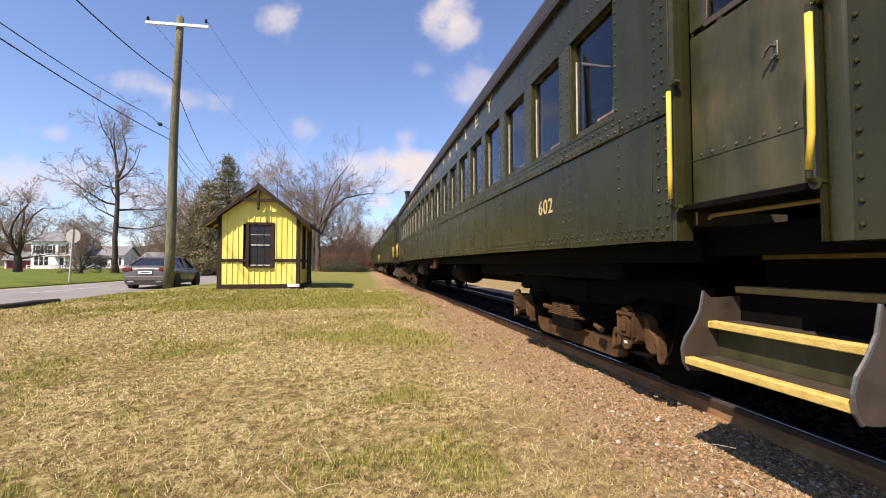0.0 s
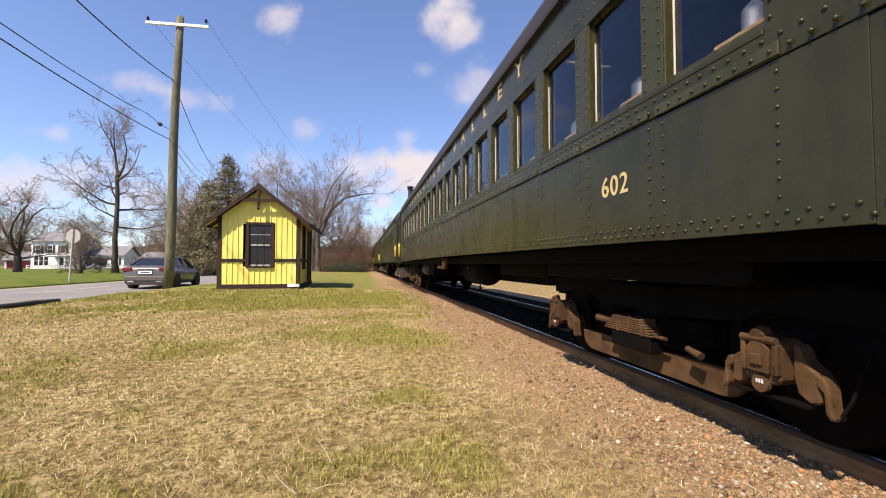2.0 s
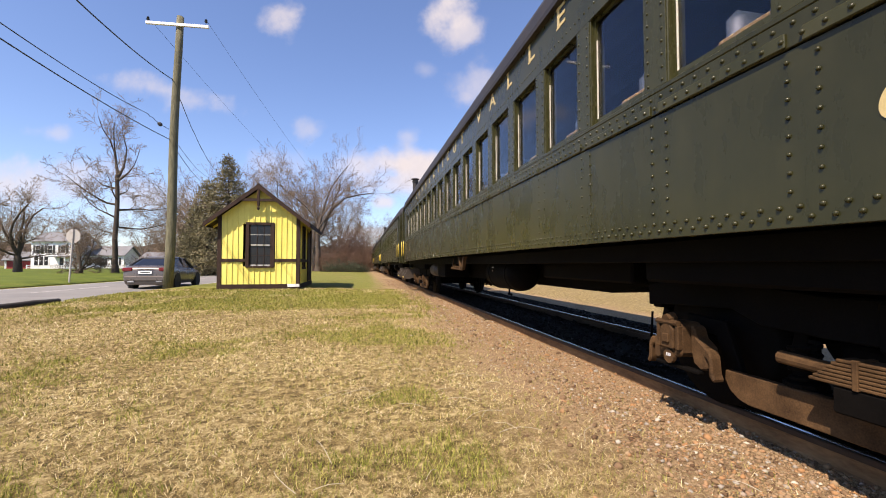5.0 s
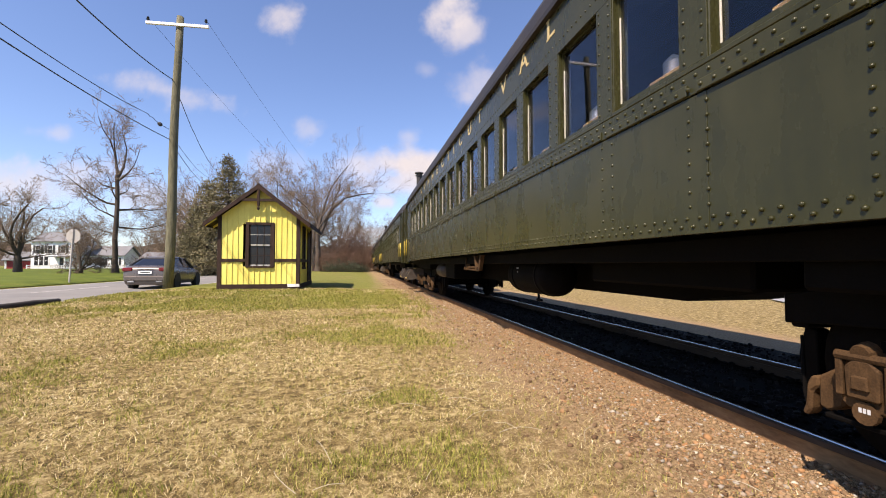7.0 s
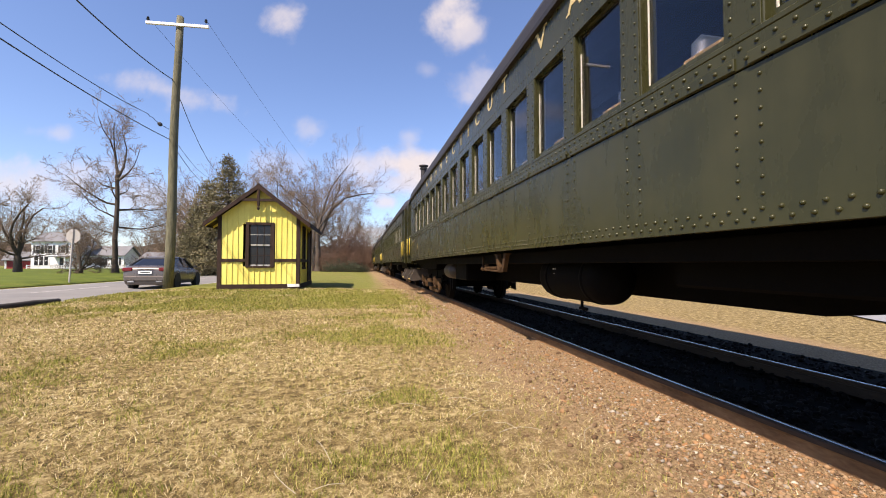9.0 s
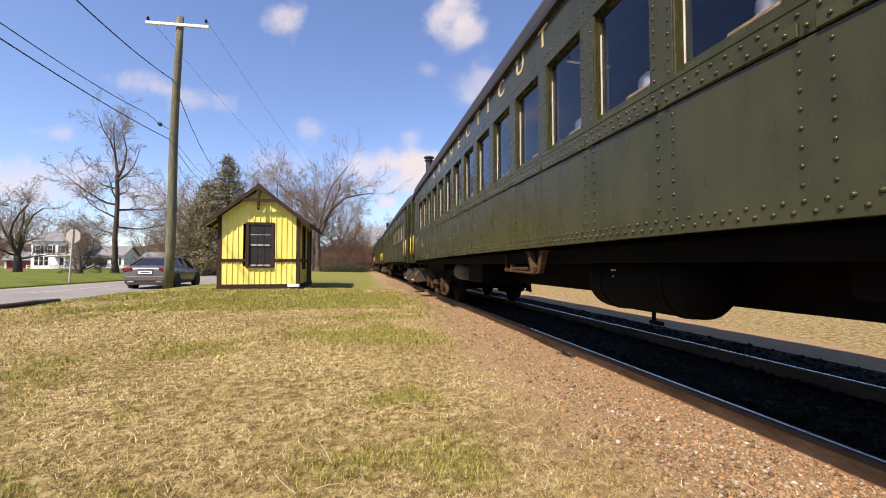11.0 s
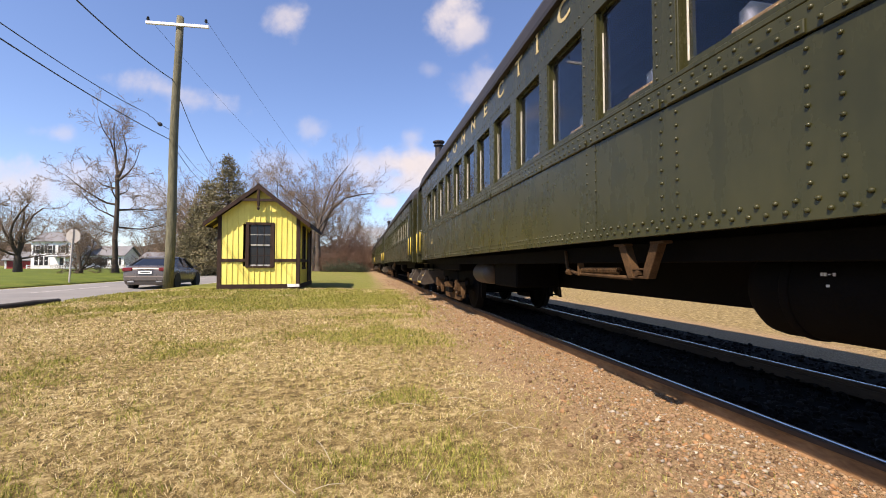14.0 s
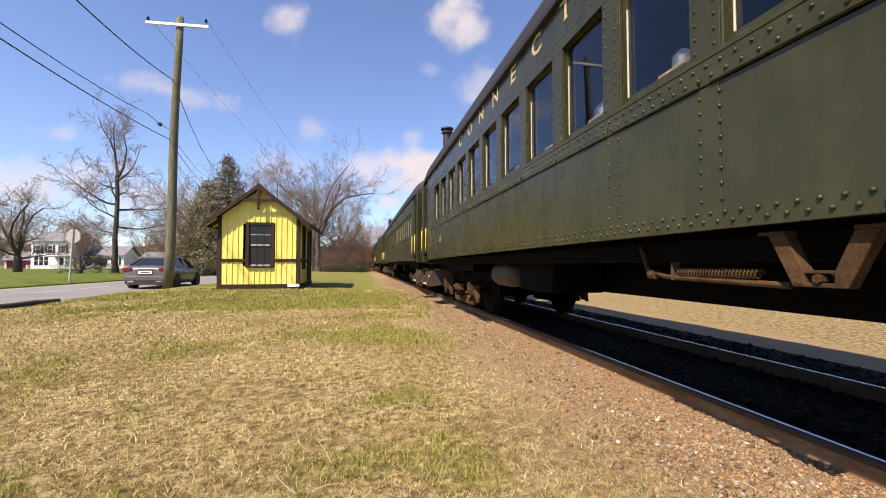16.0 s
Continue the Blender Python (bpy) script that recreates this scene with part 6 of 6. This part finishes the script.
def build_blades():
    g = np.random.RandomState(3)
    rows = {"straw": [], "brown": [], "green": []}
    n = 620000
    ys = 0.9 + 17.0 * g.uniform(0, 1, n) ** 1.9
    xs = -(ys * 1.08 + 0.8) + g.uniform(0, 1, n) * (ys * 1.08 + 0.8 + 2.1)
    pick, keep = g.uniform(0, 1, n), g.uniform(0, 1, n)
    for x, y, p, k in zip(xs, ys, pick, keep):
        if k < 0.80 * bare_here(x, y) or (-7.6 > x) or (-5.4 < x < -2.3 and y > 17.2):
            continue
        if k > 0.40 + 1.7 * (0.5 + noise.fractal((x * 5.2, y * 5.2, 9.0), 1.0, 2.0, 3)):
            continue
        tone = 0.8 * noise.fractal((x * 0.9, y * 0.9, 4.4), 1.0, 2.0, 4) + 0.5 * noise.noise((x * 5.0, y * 5.0, 2.0))
        kind = "green" if p < smooth(-0.10, 0.32, green_here(x, y)) * 0.78 + 0.10 else "brown" if p > 0.55 - 0.9 * tone else "straw"
        rows[kind].append((x, y, land(x, y)))
    for name, pts in rows.items():
        c = np.array(pts)
        m = len(c)
        far = c[:, 1]
        ang = g.uniform(0, math.tau, m)
        ln = g.uniform(0.012, 0.050, m) * (1.0 + 0.03 * far)
        lift = g.uniform(0.5, 1.2, m) if name == "green" else g.uniform(0.06, 0.6, m)
        w = (0.0005 + 0.00056 * far) * g.uniform(0.7, 1.5, m)
        way = np.stack([np.cos(ang), np.sin(ang), np.zeros(m)], 1)
        side = np.stack([-np.sin(ang), np.cos(ang), np.zeros(m)], 1) * w[:, None]
        up = np.array([[0, 0, 1.0]])
        base = c - up * 0.004
        tip = base + way * (ln * np.cos(lift))[:, None] + up * (ln * np.sin(lift))[:, None]
        v = np.stack([base - side, base + side, tip + side * 0.25, tip - side * 0.25], 1).reshape(-1, 3)
        f = np.arange(m * 4).reshape(-1, 4)
        title, m, words = {"straw": ("dry_grass", STRAW_BLADE, "matted pale straw-coloured dormant grass"), "brown": ("thatch", BROWN_BLADE, "brownish dead thatch of the dormant lawn"), "green": ("green_grass", GREEN_BLADE, "short fresh green grass in patches")}[name]
        np_mesh(title, v, f, m, "stuff", words, "grass")


build_blades()


def stone_heap(name, label, pts, sizes, m, seed):
    g = np.random.RandomState(seed)
    bm = bmesh.new()
    bmesh.ops.create_icosphere(bm, subdivisions=1, radius=1)
    bv = np.array([v.co for v in bm.verts])
    bf = np.array([[v.index for v in f.verts] for f in bm.faces])
    bm.free()
    c, k = np.array(pts), len(pts)
    v = bv[None] * g.uniform(0.62, 1.25, (k, len(bv), 1)) * (np.array(sizes)[:, None, None] * g.uniform(0.6, 1.3, (k, 1, 3)) * np.array([1, 1, 0.7]))
    ang = g.uniform(0, math.tau, k)
    co, si = np.cos(ang)[:, None], np.sin(ang)[:, None]
    v = np.stack([v[..., 0] * co - v[..., 1] * si, v[..., 0] * si + v[..., 1] * co, v[..., 2]], -1) + c[:, None]
    f = bf[None] + (np.arange(k) * len(bv))[:, None, None]
    np_mesh(name, v.reshape(-1, 3), f.reshape(-1, 3), m, "stuff", label, "gravel")


def build_stones():
    g = np.random.RandomState(9)
    pts, sizes = [], []
    while len(pts) < 32000:
        y = 0.8 + 30 * g.uniform() ** 2.2
        x = 0.55 + 2.0 * g.uniform() ** 0.6
        if g.uniform() < 0.12 * smooth(0.5, 0.9, x) + smooth(1.1, 1.8, x + 0.35 * noise.noise((x * 1.3, y * 1.3, 4))):
            r = min(0.028, g.lognormal(-4.9, 0.42)) * (1 + 0.012 * y)
            pts.append((x, y, land(x, y) + r * 0.3))
            sizes.append(r)
    stone_heap("ballast", "reddish-brown and tan ballast stones beside the rail", pts, sizes, STONES, 1)
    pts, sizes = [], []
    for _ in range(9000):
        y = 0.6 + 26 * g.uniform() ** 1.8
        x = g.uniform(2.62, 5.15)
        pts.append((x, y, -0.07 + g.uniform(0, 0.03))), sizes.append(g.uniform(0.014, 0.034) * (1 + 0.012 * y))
    stone_heap("oily_ballast", "near-black ballast stones between the rails, shade put into their colour", pts, sizes, SHADED_STONES, 2)
    # pale dead stalks lying about
    for k in range(26):
        r = random.Random(k + 7)
        x, y = r.uniform(-0.3, 1.75), r.uniform(1.7, 4.2)
        a, ln = r.uniform(0, math.tau), r.uniform(0.10, 0.34)
        c = r.uniform(-0.5, 0.5)
        line = [(x + math.cos(a + c * t) * ln * t, y + math.sin(a + c * t) * ln * t, land(x, y) + 0.035 + 0.02 * math.sin(t * 3)) for t in (0, 0.25, 0.5, 0.75, 1)]
        tagged(part("dead_stalk", pipe(line, 0.0017, 5), STALK), "pale dead weed stalk lying on the dirt", "stalk", "dead stalks beside the track")


build_stones()

# Flat strip below the coaches with their shade painted in.
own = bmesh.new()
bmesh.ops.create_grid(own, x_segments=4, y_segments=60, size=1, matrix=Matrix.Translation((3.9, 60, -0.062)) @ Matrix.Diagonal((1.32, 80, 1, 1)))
tagged(part("track_bed", own, SHADED_BED), "near-black track bed between the rails, shade put into its colour", "track bed", kind="structure")

# Strip along the far verge that deepens the train's shadow by its colour.
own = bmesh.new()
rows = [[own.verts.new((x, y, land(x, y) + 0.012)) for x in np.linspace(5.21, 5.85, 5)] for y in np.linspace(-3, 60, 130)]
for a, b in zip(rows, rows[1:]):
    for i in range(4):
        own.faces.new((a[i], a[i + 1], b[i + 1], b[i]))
tagged(part("cinder_shoulder", own, SHADED_CINDER, smooth=True), "cinder shoulder on the far side of the track, darkened for the train's shade", "track bed", kind="structure")

# ---- clouds ----


def cloud_mat(seed, thick, col, w, h):
    m, n, l, p = shader("cloud")
    n.remove(p)
    tc = n.new("ShaderNodeTexCoord")
    mp = n.new("ShaderNodeMapping")
    mp.inputs["Location"].default_value = (seed * 3.1, seed * 1.7, 0)
    mp.inputs["Scale"].default_value = (w / 75, 1, h / 75)
    l.new(tc.outputs["Object"], mp.inputs[0])
    nz = n.new("ShaderNodeTexNoise")
    nz.inputs["Scale"].default_value, nz.inputs["Detail"].default_value, nz.inputs["Roughness"].default_value = 1.25, 9, 0.56
    l.new(mp.outputs[0], nz.inputs["Vector"])
    ln = n.new("ShaderNodeVectorMath")
    ln.operation = "LENGTH"
    l.new(tc.outputs["Object"], ln.inputs[0])
    fall = n.new("ShaderNodeMapRange")
    fall.inputs[1].default_value, fall.inputs[2].default_value, fall.inputs[3].default_value, fall.inputs[4].default_value = 0.0, 1.0, 0.22, -0.72
    l.new(ln.outputs["Value"], fall.inputs[0])
    ad = n.new("ShaderNodeMath")
    ad.operation = "MULTIPLY_ADD"
    ad.inputs[1].default_value = 1.5
    l.new(nz.outputs[0], ad.inputs[0]), l.new(fall.outputs[0], ad.inputs[2])
    al = n.new("ShaderNodeMapRange")
    al.interpolation_type = "SMOOTHSTEP"
    al.inputs[1].default_value, al.inputs[2].default_value, al.inputs[4].default_value = 0.30, 1.0, thick
    l.new(ad.outputs[0], al.inputs[0])
    em, tr, mx = n.new("ShaderNodeEmission"), n.new("ShaderNodeBsdfTransparent"), n.new("ShaderNodeMixShader")
    em.inputs[0].default_value, em.inputs[1].default_value = (*col, 1), 1.0
    l.new(al.outputs[0], mx.inputs[0]), l.new(tr.outputs[0], mx.inputs[1]), l.new(em.outputs[0], mx.inputs[2])
    l.new(mx.outputs[0], n["Material Output"].inputs[0])
    return m


CLOUDS = []


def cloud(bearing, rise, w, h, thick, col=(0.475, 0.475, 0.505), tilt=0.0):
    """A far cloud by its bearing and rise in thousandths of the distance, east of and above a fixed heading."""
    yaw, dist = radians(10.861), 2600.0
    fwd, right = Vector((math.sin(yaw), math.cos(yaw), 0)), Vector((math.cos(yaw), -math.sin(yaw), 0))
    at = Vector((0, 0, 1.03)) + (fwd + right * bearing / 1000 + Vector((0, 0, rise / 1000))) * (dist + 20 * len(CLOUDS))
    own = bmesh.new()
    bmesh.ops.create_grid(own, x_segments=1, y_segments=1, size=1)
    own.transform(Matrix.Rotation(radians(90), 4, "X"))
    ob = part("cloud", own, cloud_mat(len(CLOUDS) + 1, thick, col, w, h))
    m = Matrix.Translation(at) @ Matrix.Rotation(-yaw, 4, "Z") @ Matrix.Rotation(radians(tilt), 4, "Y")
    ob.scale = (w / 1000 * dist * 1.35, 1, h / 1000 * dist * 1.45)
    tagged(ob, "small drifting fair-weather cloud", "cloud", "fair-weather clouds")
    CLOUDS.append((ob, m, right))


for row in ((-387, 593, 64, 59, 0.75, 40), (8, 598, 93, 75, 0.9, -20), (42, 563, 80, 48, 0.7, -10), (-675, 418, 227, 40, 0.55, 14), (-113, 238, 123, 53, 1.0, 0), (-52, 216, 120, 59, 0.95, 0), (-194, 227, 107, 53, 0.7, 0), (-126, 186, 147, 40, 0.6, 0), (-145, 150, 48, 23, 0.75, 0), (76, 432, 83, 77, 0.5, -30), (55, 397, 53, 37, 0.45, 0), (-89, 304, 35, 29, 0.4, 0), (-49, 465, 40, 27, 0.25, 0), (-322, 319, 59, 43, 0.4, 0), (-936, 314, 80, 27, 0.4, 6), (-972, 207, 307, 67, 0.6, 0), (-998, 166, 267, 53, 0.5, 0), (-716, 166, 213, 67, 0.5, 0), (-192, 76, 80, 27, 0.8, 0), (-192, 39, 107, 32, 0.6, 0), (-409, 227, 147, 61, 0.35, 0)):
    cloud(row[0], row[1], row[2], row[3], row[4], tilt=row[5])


def motions():
    for k, c in enumerate(COACHES):
        y = 11.35 + 21.75 * k
        walk(c, [(t, pose(TRACK_X, y - SPEED * t, RAIL_TOP)) for t in (0, 4, 8, 12, 16.0)])
    for c in COACHES:
        for o in c.children_recursive:
            if o.name.startswith("wheel_set"):
                y = o.matrix_basis.translation.y
                walk(o, [(t, Matrix.Translation((0, y, 0.46)) @ Matrix.Rotation(SPEED * t / 0.46, 4, "X")) for t in np.linspace(0, 16, 17)])
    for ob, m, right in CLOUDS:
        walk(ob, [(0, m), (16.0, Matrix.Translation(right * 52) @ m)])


motions()
